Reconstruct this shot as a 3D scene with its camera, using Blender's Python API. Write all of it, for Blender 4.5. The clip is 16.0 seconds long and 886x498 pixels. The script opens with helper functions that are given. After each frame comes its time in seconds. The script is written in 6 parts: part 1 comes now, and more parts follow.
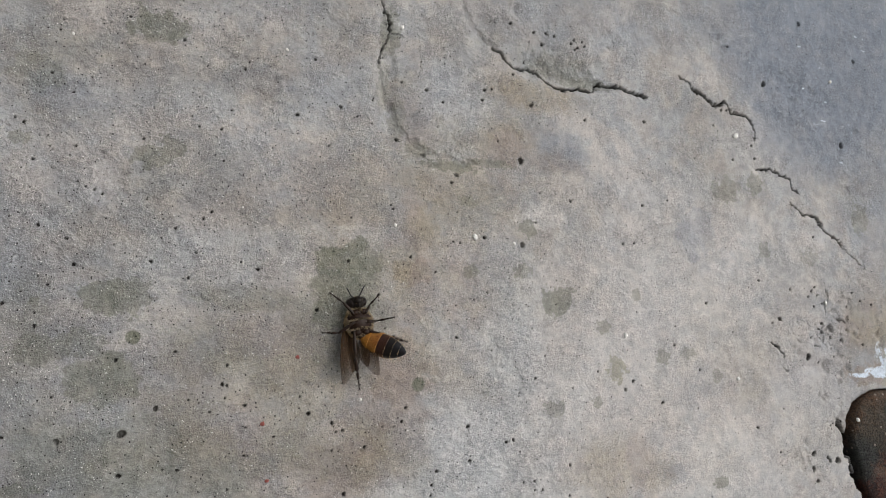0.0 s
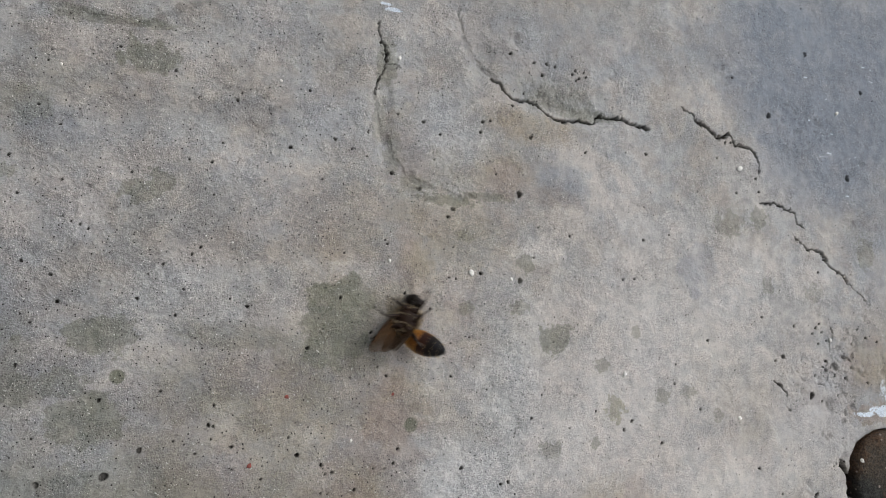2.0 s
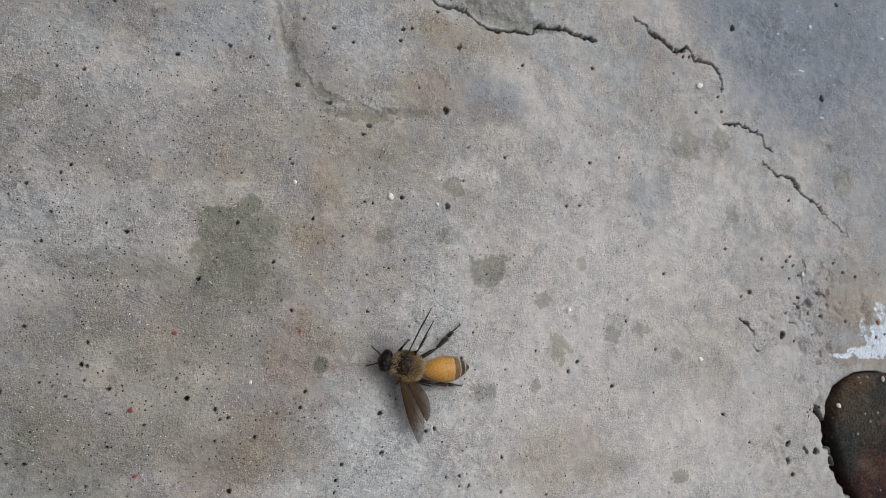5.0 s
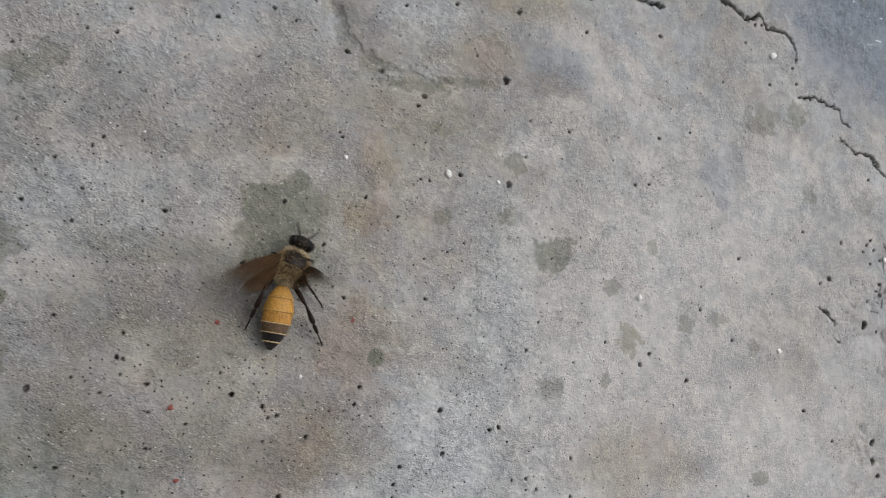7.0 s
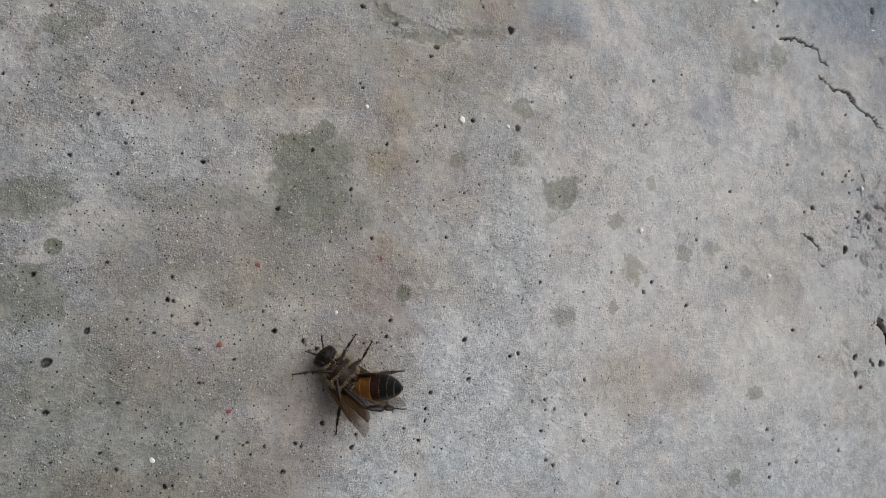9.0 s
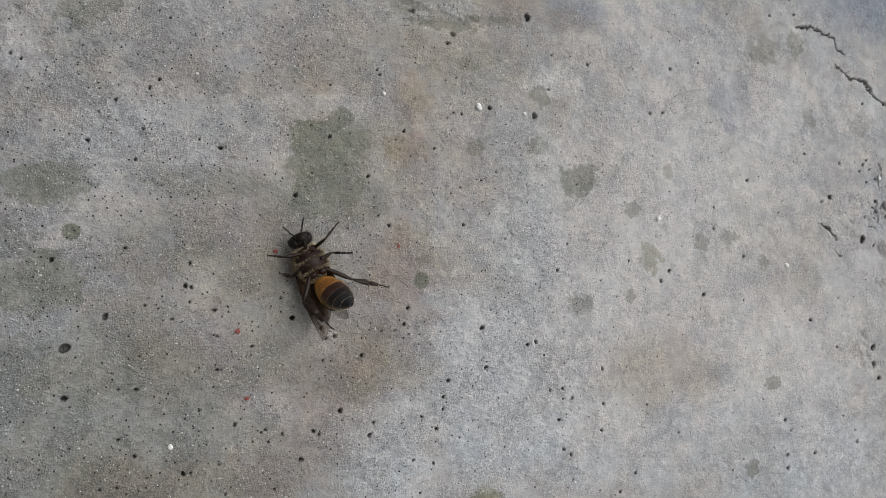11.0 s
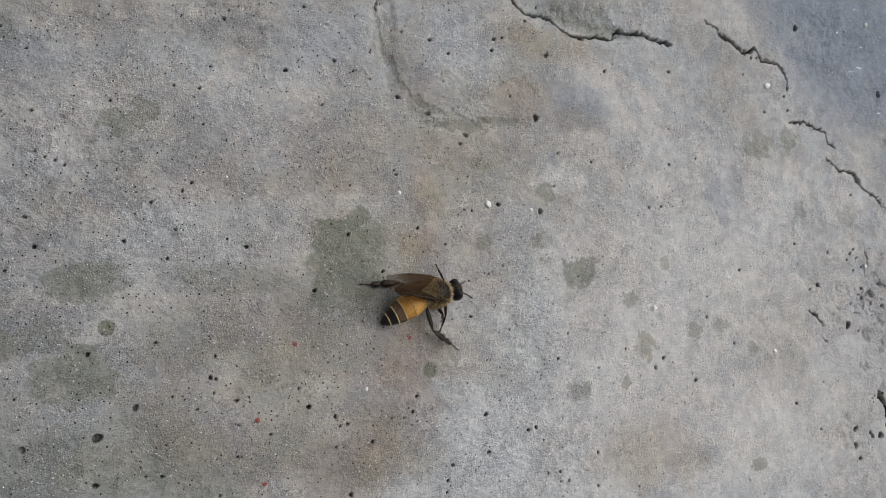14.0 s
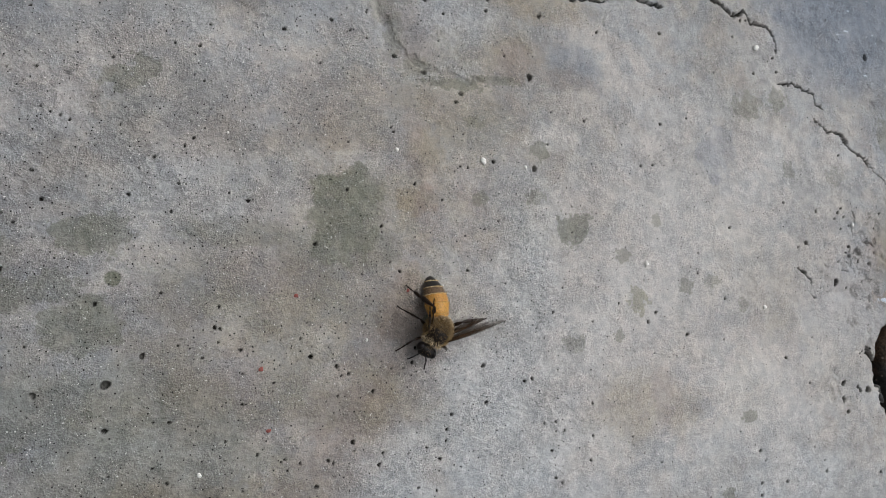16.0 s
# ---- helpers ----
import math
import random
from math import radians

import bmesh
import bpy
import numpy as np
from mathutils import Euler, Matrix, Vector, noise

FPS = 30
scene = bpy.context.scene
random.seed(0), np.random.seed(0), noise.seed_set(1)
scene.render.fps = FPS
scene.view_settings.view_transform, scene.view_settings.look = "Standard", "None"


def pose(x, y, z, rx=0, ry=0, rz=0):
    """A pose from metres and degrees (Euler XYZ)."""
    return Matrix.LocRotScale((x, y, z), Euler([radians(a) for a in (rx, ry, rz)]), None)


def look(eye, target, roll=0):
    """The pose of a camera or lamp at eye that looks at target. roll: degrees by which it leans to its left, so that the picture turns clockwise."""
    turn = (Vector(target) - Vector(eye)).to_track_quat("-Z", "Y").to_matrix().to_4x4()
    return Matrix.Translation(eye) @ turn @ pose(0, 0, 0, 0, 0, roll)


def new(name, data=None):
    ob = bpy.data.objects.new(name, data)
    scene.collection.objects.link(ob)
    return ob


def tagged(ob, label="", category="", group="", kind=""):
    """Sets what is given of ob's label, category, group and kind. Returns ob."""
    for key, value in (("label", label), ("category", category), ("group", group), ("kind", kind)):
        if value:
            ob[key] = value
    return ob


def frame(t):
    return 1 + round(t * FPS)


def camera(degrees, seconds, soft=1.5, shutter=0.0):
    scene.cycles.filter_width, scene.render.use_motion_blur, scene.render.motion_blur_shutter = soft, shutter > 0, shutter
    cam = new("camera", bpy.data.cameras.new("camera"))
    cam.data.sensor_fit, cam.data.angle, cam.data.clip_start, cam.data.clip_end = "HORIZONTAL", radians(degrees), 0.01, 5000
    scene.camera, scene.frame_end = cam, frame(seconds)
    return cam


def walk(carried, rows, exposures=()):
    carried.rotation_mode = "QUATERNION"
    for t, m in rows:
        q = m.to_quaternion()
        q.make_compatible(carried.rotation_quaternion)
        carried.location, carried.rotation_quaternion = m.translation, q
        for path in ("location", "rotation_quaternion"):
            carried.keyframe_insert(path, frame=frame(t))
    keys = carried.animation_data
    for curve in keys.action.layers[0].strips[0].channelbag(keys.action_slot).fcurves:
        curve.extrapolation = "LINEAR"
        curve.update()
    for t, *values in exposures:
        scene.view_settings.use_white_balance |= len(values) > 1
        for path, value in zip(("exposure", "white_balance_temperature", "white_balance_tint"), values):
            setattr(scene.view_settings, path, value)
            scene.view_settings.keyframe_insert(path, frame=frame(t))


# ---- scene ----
cam = camera(56.0, 16.0, soft=0.8, shutter=0.2)
PATH = [
    (0, -0.05877, -0.02392, 0.15084, 7.426, -21.579, 2.228),
    (0.5, -0.05670, -0.02288, 0.14571, 7.301, -20.882, 2.460),
    (1, -0.05727, -0.02300, 0.14434, 7.747, -20.780, 2.497),
    (1.5, -0.05654, -0.02062, 0.14527, 7.846, -21.014, 2.756),
    (2, -0.05644, -0.01769, 0.14856, 7.576, -21.427, 3.045),
    (2.5, -0.05576, -0.02100, 0.15299, 7.946, -21.636, 2.579),
    (3, -0.05128, -0.01751, 0.15445, 7.263, -21.630, 3.187),
    (3.5, -0.04319, -0.01934, 0.15130, 7.365, -21.688, 3.052),
    (4, -0.03904, -0.01718, 0.14527, 6.918, -21.492, 3.224),
    (4.5, -0.03629, -0.01869, 0.14010, 6.353, -21.270, 2.828),
    (4.7, -0.03521, -0.02275, 0.13919, 6.625, -20.906, 2.439),
    (6.8, -0.03326, -0.02972, 0.11851, 7.210, -20.575, 1.443),
    (7, -0.03843, -0.02696, 0.12192, 6.981, -20.341, 1.819),
    (7.5, -0.04594, -0.02477, 0.12419, 7.205, -20.815, 1.950),
    (8, -0.04834, -0.02521, 0.12858, 5.708, -22.045, 0.784),
    (8.5, -0.04850, -0.02766, 0.12596, 5.520, -22.157, -0.222),
    (9, -0.04885, -0.03237, 0.12716, 5.686, -22.079, -0.974),
    (9.5, -0.04939, -0.03573, 0.12907, 5.451, -22.481, -1.152),
    (12, -0.05238, -0.03158, 0.12340, 6.139, -21.436, -0.636),
    (12.5, -0.05385, -0.02506, 0.12735, 5.538, -21.659, 0.243),
    (13, -0.05464, -0.02085, 0.12743, 6.371, -21.779, 0.438),
    (13.5, -0.05502, -0.02067, 0.12997, 6.129, -22.268, 0.533),
    (14, -0.05627, -0.02153, 0.13364, 5.939, -22.216, 0.532),
    (14.5, -0.05679, -0.02297, 0.13365, 5.712, -22.088, 0.344),
    (15, -0.05727, -0.02330, 0.13707, 5.587, -22.547, 0.446),
    (15.5, -0.05762, -0.02614, 0.13698, 5.468, -22.698, 0.098),
    (16, -0.05771, -0.02809, 0.13603, 5.507, -22.548, -0.044),
]
walk(cam, [(t, pose(*p)) for t, *p in PATH], [(0, 0.11, 6520, 9), (1, 0.08, 6480, 9), (2, 0.06, 6410, 8.5), (4.7, 0.02, 6370, 8.5), (7, 0.03, 6310, 8), (12, 0.03, 6290, 8), (16, 0.02, 6280, 8)])

# open shade under a bright cloudy sky: a soft, wide sun and the sky's dome
world = bpy.data.worlds.new("sky")
scene.world = world
world.use_nodes = True
wn = world.node_tree
sky = wn.nodes.new("ShaderNodeTexSky")
sky.sky_type, sky.sun_disc = "NISHITA", False
sky.sun_elevation, sky.sun_rotation = radians(58), radians(60)
sky.air_density, sky.dust_density, sky.ozone_density = 1.0, 4.0, 0.8
wn.nodes["Background"].inputs["Strength"].default_value = 0.123
cloud = wn.nodes.new("ShaderNodeHueSaturation")  # cloud takes most of the blue
cloud.inputs["Saturation"].default_value = 0.5
wn.links.new(sky.outputs["Color"], cloud.inputs["Color"])
wn.links.new(cloud.outputs["Color"], wn.nodes["Background"].inputs["Color"])
sun = new("sun", bpy.data.lights.new("sun", "SUN"))
sun.data.energy, sun.data.angle, sun.data.color = 1.22, radians(55), (1.0, 1.0, 0.985)
sun.matrix_basis = look((0.35, 0.2, 0.645), (0, 0, 0))


# ---- materials ----
def material(name):
    m = bpy.data.materials.new(name)
    m.use_nodes = True
    return m, m.node_tree, m.node_tree.nodes["Principled BSDF"]


def node(tree, kind, **values):
    n = tree.nodes.new("ShaderNode" + kind)
    for key, value in values.items():
        if key == "op":
            n.operation = value
        elif key == "blend":
            n.data_type, n.blend_type = "RGBA", value
        elif key == "feature":
            n.feature = value
        elif key == "attribute":
            n.attribute_name = value
        else:
            n.inputs[key].default_value = value
    return n


def maths(tree, op, a, b=None, clamp=False):
    n = node(tree, "Math", op=op)
    n.use_clamp = clamp
    for i, v in enumerate((a, b)):
        if v is None:
            continue
        if isinstance(v, (int, float)):
            n.inputs[i].default_value = v
        else:
            tree.links.new(v, n.inputs[i])
    return n.outputs[0]


def mix(tree, fac, a, b, blend="MIX"):
    n = node(tree, "Mix", blend=blend)
    for i, v in ((0, fac), (6, a), (7, b)):
        if isinstance(v, (int, float)):
            n.inputs[i].default_value = v
        elif isinstance(v, tuple):
            n.inputs[i].default_value = (*v, 1)
        else:
            tree.links.new(v, n.inputs[i])
    return n.outputs[2]


def ramp(tree, value, lo, hi, out_lo=0.0, out_hi=1.0):
    n = tree.nodes.new("ShaderNodeMapRange")
    n.interpolation_type = "SMOOTHSTEP"
    tree.links.new(value, n.inputs["Value"])
    for key, v in (("From Min", lo), ("From Max", hi), ("To Min", out_lo), ("To Max", out_hi)):
        n.inputs[key].default_value = v
    return n.outputs[0]


def noise_at(tree, where, scale, detail=4.0, rough=0.55):
    n = node(tree, "TexNoise", Scale=scale, Detail=detail, Roughness=rough)
    tree.links.new(where, n.inputs["Vector"])
    return n.outputs["Fac"]


def cells(tree, where, scale, randomness=1.0):
    n = node(tree, "TexVoronoi", Scale=scale, Randomness=randomness)
    tree.links.new(where, n.inputs["Vector"])
    return n.outputs["Distance"], n.outputs["Color"]


def bumped(tree, shader, height, strength, distance):
    n = node(tree, "Bump", Strength=strength, Distance=distance)
    tree.links.new(height, n.inputs["Height"])
    tree.links.new(n.outputs[0], shader.inputs["Normal"])


def concrete_material():
    m, t, p = material("weathered_concrete")
    turned = node(t, "Mapping", Location=(0.313, 0.171, 0.257), Rotation=(0.62, 0.47, 0.31))
    t.links.new(t.nodes.new("ShaderNodeTexCoord").outputs["Object"], turned.inputs["Vector"])
    where = turned.outputs[0]
    mask = {k: node(t, "Attribute", attribute=k).outputs["Fac"] for k in ("ochre", "damp", "blue", "pale", "lime", "moss", "dirt", "coarse", "chalk")}
    big = noise_at(t, where, 45, 6, 0.62)
    fine = noise_at(t, where, 1500, 4, 0.66)
    sand = noise_at(t, where, 4800, 2, 0.5)
    patch = noise_at(t, where, 110, 7, 0.66)
    blot = noise_at(t, where, 420, 6, 0.68)
    hue = noise_at(t, where, 150, 6, 0.62)
    c = mix(t, ramp(t, big, 0.36, 0.64), (0.318, 0.302, 0.284), (0.4, 0.391, 0.382))
    c = mix(t, maths(t, "MULTIPLY", ramp(t, patch, 0.49, 0.6), 0.32), c, (0.285, 0.292, 0.298))
    c = mix(t, maths(t, "MULTIPLY", ramp(t, noise_at(t, where, 75, 7, 0.66), 0.5, 0.62), 0.5), c, (0.47, 0.455, 0.442))
    c = mix(t, 1.0, c, mix(t, ramp(t, hue, 0.38, 0.62), (0.965, 0.997, 1.02), (1.035, 0.997, 0.955)), "MULTIPLY")
    grainy = ramp(t, fine, 0.3, 0.7, 0.8, 1.2)
    jag = maths(t, "ADD", maths(t, "MULTIPLY", blot, 0.5), maths(t, "MULTIPLY", fine, 0.35))

    def stained(c, k, colour, amount, crisp):
        """A stain with a torn rim; crisp: how hard that rim is."""
        v = maths(t, "ADD", mask[k], maths(t, "MULTIPLY", maths(t, "SUBTRACT", jag, 0.425), 1.2 - 0.5 * crisp))
        rim = ramp(t, v, 0.22 - 0.5 * (1 - crisp), 0.3 + 0.4 * (1 - crisp))
        f = maths(t, "MULTIPLY", maths(t, "MULTIPLY", rim, maths(t, "POWER", mask[k], 0.8)), amount, clamp=True)
        return mix(t, f, c, colour)

    c = stained(c, "pale", (0.6, 0.578, 0.556), 0.95, 0.25)
    c = stained(c, "blue", (0.19, 0.215, 0.255), 0.85, 0.25)
    c = stained(c, "chalk", (0.475, 0.498, 0.505), 0.8, 0.3)
    c = stained(c, "ochre", mix(t, ramp(t, noise_at(t, where, 70, 4, 0.6), 0.42, 0.58), (0.225, 0.155, 0.112), (0.235, 0.182, 0.095)), 0.8, 0.25)
    # damp stains, and shade painted along folds and at the lower left
    c = stained(c, "damp", (0.158, 0.162, 0.122), 0.9, 0.85)
    c = stained(c, "moss", (0.17, 0.165, 0.08), 0.8, 0.8)
    lime = ramp(t, maths(t, "ADD", mask["lime"], maths(t, "MULTIPLY", maths(t, "SUBTRACT", jag, 0.425), 1.7)), 0.24, 0.6)
    lime = maths(t, "MULTIPLY", lime, ramp(t, patch, 0.36, 0.56, 0.62, 0.95))
    c = mix(t, lime, c, (0.64, 0.71, 0.79))
    # the skin is smooth in places, sandy in others
    worn = maths(t, "MULTIPLY_ADD", mask["coarse"], 0.22)
    worn.node.inputs[2].default_value = 0.42
    sandy = maths(t, "MULTIPLY", ramp(t, noise_at(t, where, 130, 5, 0.62), 0.4, 0.6, 0.4, 1.15), worn, clamp=True)
    c = mix(t, sandy, c, mix(t, 1.0, c, mix(t, ramp(t, fine, 0.3, 0.7), (0.76, 0.76, 0.765), (1.22, 1.215, 1.21)), "MULTIPLY"))
    c = mix(t, sandy, c, mix(t, 1.0, c, mix(t, ramp(t, sand, 0.34, 0.66), (0.72, 0.72, 0.72), (1.28, 1.28, 1.28)), "MULTIPLY"))
    c = mix(t, 1.0, c, mix(t, ramp(t, blot, 0.36, 0.64), (0.875, 0.88, 0.89), (1.105, 1.1, 1.09)), "MULTIPLY")
    drawn = node(t, "Mapping")
    t.links.new(where, drawn.inputs["Vector"])
    drawn.inputs["Rotation"].default_value = (0, 0, 0.2)
    drawn.inputs["Scale"].default_value = (0.75, 1, 1)
    streak = noise_at(t, drawn.outputs[0], 1050, 4, 0.7)
    scraped = maths(t, "MAXIMUM", maths(t, "MULTIPLY", mask["coarse"], 0.6), maths(t, "MULTIPLY", mask["chalk"], 1.2))
    c = mix(t, maths(t, "MULTIPLY", scraped, 0.8, clamp=True), c, mix(t, 1.0, c, mix(t, ramp(t, streak, 0.34, 0.66), (0.74, 0.745, 0.755), (1.22, 1.22, 1.23)), "MULTIPLY"))
    spark = noise_at(t, where, 2900, 1, 0.4)
    c = mix(t, maths(t, "MULTIPLY", ramp(t, spark, 0.71, 0.735), sandy), c, (0.8, 0.79, 0.77))
    shade = noise_at(t, where, 1700, 1, 0.4)
    c = mix(t, maths(t, "MULTIPLY", maths(t, "MULTIPLY", ramp(t, shade, 0.31, 0.27), 0.8), worn), c, (0.1, 0.095, 0.09))
    # pinholes of several sizes, many where the skin of the slab is worn
    holes = None
    for scale, lo, hi, share in ((380, 0.035, 0.055, 0.54), (760, 0.07, 0.11, 0.5), (1300, 0.11, 0.18, 0.42), (170, 0.03, 0.04, 0.47)):
        d, colour = cells(t, where, scale)
        pick = node(t, "SeparateColor")
        t.links.new(colour, pick.inputs[0])
        size = maths(t, "MULTIPLY_ADD", pick.outputs[2], 0.8)
        size.node.inputs[2].default_value = 0.5
        h = ramp(t, maths(t, "DIVIDE", d, size), lo, hi, 1.0, 0.0)
        chance = maths(t, "ADD", maths(t, "MULTIPLY", mask["coarse"], 0.5), pick.outputs[0])
        h = maths(t, "MULTIPLY", h, ramp(t, chance, share + 0.425, share + 0.45))
        holes = h if holes is None else maths(t, "MAXIMUM", holes, h)
    # the dark inside each hole is painted on, shade included
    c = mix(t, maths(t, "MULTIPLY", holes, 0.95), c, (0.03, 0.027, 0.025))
    # this mask paints dirt and shade into pits, cracks and hollows
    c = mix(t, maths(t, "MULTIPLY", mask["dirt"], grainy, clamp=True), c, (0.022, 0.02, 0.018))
    t.links.new(c, p.inputs["Base Color"])
    p.inputs["Roughness"].default_value = 0.9
    p.inputs["Specular IOR Level"].default_value = 0.25
    relief = maths(t, "ADD", maths(t, "MULTIPLY", fine, 0.75), maths(t, "MULTIPLY", sand, 0.65))
    relief = maths(t, "MULTIPLY", relief, sandy)
    relief = maths(t, "SUBTRACT", maths(t, "ADD", relief, maths(t, "MULTIPLY", blot, 0.14)), maths(t, "MULTIPLY", holes, 1.0))
    relief = maths(t, "ADD", relief, maths(t, "MULTIPLY", maths(t, "MULTIPLY", streak, scraped), 0.7))
    bumped(t, p, relief, 1.0, 0.00085)
    return m


def brick_material():
    m, t, p = material("fired_clay")
    where = t.nodes.new("ShaderNodeTexCoord").outputs["Object"]
    big, mid, fine = noise_at(t, where, 70, 5, 0.65), noise_at(t, where, 330, 5, 0.65), noise_at(t, where, 1800, 4, 0.7)
    c = mix(t, ramp(t, mid, 0.35, 0.65), (0.022, 0.009, 0.007), (0.075, 0.026, 0.016))
    c = mix(t, maths(t, "MULTIPLY", ramp(t, big, 0.46, 0.58), 0.85), c, (0.028, 0.031, 0.027))
    c = mix(t, maths(t, "MULTIPLY", ramp(t, noise_at(t, where, 130, 5, 0.65), 0.52, 0.66), 0.8), c, (0.085, 0.043, 0.023))
    c = mix(t, maths(t, "MULTIPLY", ramp(t, noise_at(t, where, 190, 5, 0.7), 0.56, 0.64), 0.8), c, (0.012, 0.01, 0.01))
    for place, reach, colour, amount in (((-0.0144, 0.0110, 0.001), 0.0070, (0.03, 0.036, 0.031), 0.90), ((-0.0230, 0.0026, 0.001), 0.0060, (0.012, 0.014, 0.017), 0.95), ((-0.0245, 0.0100, 0.001), 0.0080, (0.1, 0.055, 0.028), 0.75), ((-0.0186, 0.0152, 0.001), 0.0060, (0.1, 0.06, 0.035), 0.70), ((-0.0204, 0.0064, 0.001), 0.0070, (0.06, 0.05, 0.036), 0.80), ((-0.0247, -0.0010, 0.001), 0.0070, (0.03, 0.033, 0.03), 0.85), ((-0.0068, 0.0084, 0.001), 0.0080, (0.085, 0.03, 0.017), 0.70)):
        gap = node(t, "VectorMath", op="DISTANCE")
        t.links.new(where, gap.inputs[0])
        gap.inputs[1].default_value = place
        near = maths(t, "ADD", gap.outputs["Value"], maths(t, "MULTIPLY", maths(t, "SUBTRACT", mid, 0.5), 0.012))
        c = mix(t, ramp(t, near, 0.45 * reach, reach, amount, 0.0), c, colour)
    c = mix(t, 1.0, c, mix(t, ramp(t, fine, 0.3, 0.7), (0.3, 0.3, 0.3), (1.5, 1.46, 1.4)), "MULTIPLY")
    d, colour = cells(t, where, 900)
    pick = node(t, "SeparateColor")
    t.links.new(colour, pick.inputs[0])
    c = mix(t, maths(t, "MULTIPLY", ramp(t, d, 0.15, 0.35, 1, 0), ramp(t, pick.outputs[0], 0.93, 0.95)), c, (0.3, 0.25, 0.21))
    film = maths(t, "MULTIPLY", ramp(t, noise_at(t, where, 240, 6, 0.7), 0.52, 0.66), 0.3)  # thin cement film
    c = mix(t, film, c, (0.14, 0.115, 0.09))
    t.links.new(c, p.inputs["Base Color"])
    p.inputs["Roughness"].default_value = 0.6
    p.inputs["Specular IOR Level"].default_value = 0.25
    bumped(t, p, maths(t, "ADD", mid, maths(t, "MULTIPLY", fine, 0.7)), 1.0, 0.0012)
    return m


def grain_material(name, colour, low, rough=0.6):
    m, t, p = material(name)
    where = t.nodes.new("ShaderNodeTexCoord").outputs["Object"]
    t.links.new(mix(t, ramp(t, noise_at(t, where, 2500, 3), 0.35, 0.65), low, colour), p.inputs["Base Color"])
    p.inputs["Roughness"].default_value = rough
    bumped(t, p, noise_at(t, where, 4000, 3), 0.5, 0.0001)
    return m


def shell_material(name, top, under, rough=0.35, rise=0.0, gloss=0.25):
    """Chitin whose colour goes from the back (local +z) to the belly."""
    m, t, p = material(name)
    where = t.nodes.new("ShaderNodeTexCoord").outputs["Object"]
    axes = node(t, "SeparateXYZ")
    t.links.new(where, axes.inputs[0])
    mottle = noise_at(t, where, 900, 4, 0.6)
    f = ramp(t, maths(t, "ADD", axes.outputs[2], maths(t, "MULTIPLY", mottle, 0.0014)), -0.0012 + rise, 0.0013 + rise)
    c = mix(t, f, under, top)
    c = mix(t, 1.0, c, mix(t, ramp(t, noise_at(t, where, 3500, 3, 0.6), 0.3, 0.7), (0.72, 0.72, 0.72), (1.25, 1.24, 1.22)), "MULTIPLY")
    t.links.new(c, p.inputs["Base Color"])
    p.inputs["Roughness"].default_value = rough
    p.inputs["Specular IOR Level"].default_value = gloss
    bumped(t, p, noise_at(t, where, 5000, 3), 0.35, 0.00008)
    return m


def wing_material():
    m, t, p = material("smoky_wing")
    where = t.nodes.new("ShaderNodeTexCoord").outputs["Object"]
    axes = node(t, "SeparateXYZ")
    t.links.new(where, axes.inputs[0])
    mottle = noise_at(t, where, 500, 4, 0.6)
    t.links.new(mix(t, mottle, (0.022, 0.011, 0.005), (0.075, 0.039, 0.015)), p.inputs["Base Color"])
    dense = maths(t, "ADD", axes.outputs[0], maths(t, "MULTIPLY", mottle, -0.004))
    edge = ramp(t, axes.outputs[1], -0.0019, 0.0006, 0.45, 1.0)
    t.links.new(maths(t, "MULTIPLY", ramp(t, dense, 0.002, 0.0105, 0.95, 0.32), edge), p.inputs["Alpha"])
    p.inputs["Roughness"].default_value = 0.5
    p.inputs["Specular IOR Level"].default_value = 0.1
    return m


CONCRETE = concrete_material()
CLAY = brick_material()
# dark grey of the unseen wall that blocks sky from the left
BLOCKER_GREY = grain_material("blocker_grey", (0.17, 0.165, 0.15), (0.1, 0.1, 0.09), 0.9)
WHITE_GRIT = grain_material("white_grit", (0.85, 0.84, 0.8), (0.62, 0.6, 0.56))
RED_PAINT = grain_material("red_paint", (0.3, 0.06, 0.045), (0.17, 0.045, 0.035))
LIMEWASH = grain_material("limewash", (0.55, 0.5, 0.46), (0.16, 0.12, 0.1), 0.8)
GREY_HAIR = grain_material("grey_hair", (0.4, 0.32, 0.21), (0.22, 0.16, 0.1), 0.8)
PLATE = shell_material("thorax_shell", (0.014, 0.01, 0.008), (0.022, 0.011, 0.007), 0.42, 0.0, 0.16)
ORANGE = shell_material("orange_shell", (0.5, 0.26, 0.055), (0.42, 0.165, 0.03), 0.42)
AMBER = shell_material("amber_shell", (0.52, 0.265, 0.055), (0.2, 0.075, 0.018), 0.36)
RUST = shell_material("rust_shell", (0.46, 0.225, 0.05), (0.035, 0.014, 0.009), 0.3, 0.0006)
UMBER = shell_material("umber_shell", (0.13, 0.085, 0.05), (0.012, 0.009, 0.008), 0.3, 0.0006)
BLACK = shell_material("black_shell", (0.016, 0.014, 0.013), (0.01, 0.009, 0.01), 0.28, 0.0, 0.4)
HEAD = shell_material("head_shell", (0.011, 0.009, 0.008), (0.013, 0.01, 0.008), 0.5, 0.0, 0.15)
BROWN = shell_material("brown_shell", (0.02, 0.011, 0.007), (0.013, 0.008, 0.006), 0.36)
PALE_HAIR = grain_material("pale_hair", (0.66, 0.54, 0.36), (0.42, 0.31, 0.18), 0.8)
TAN_HAIR = grain_material("tan_hair", (0.42, 0.3, 0.15), (0.24, 0.155, 0.07), 0.8)
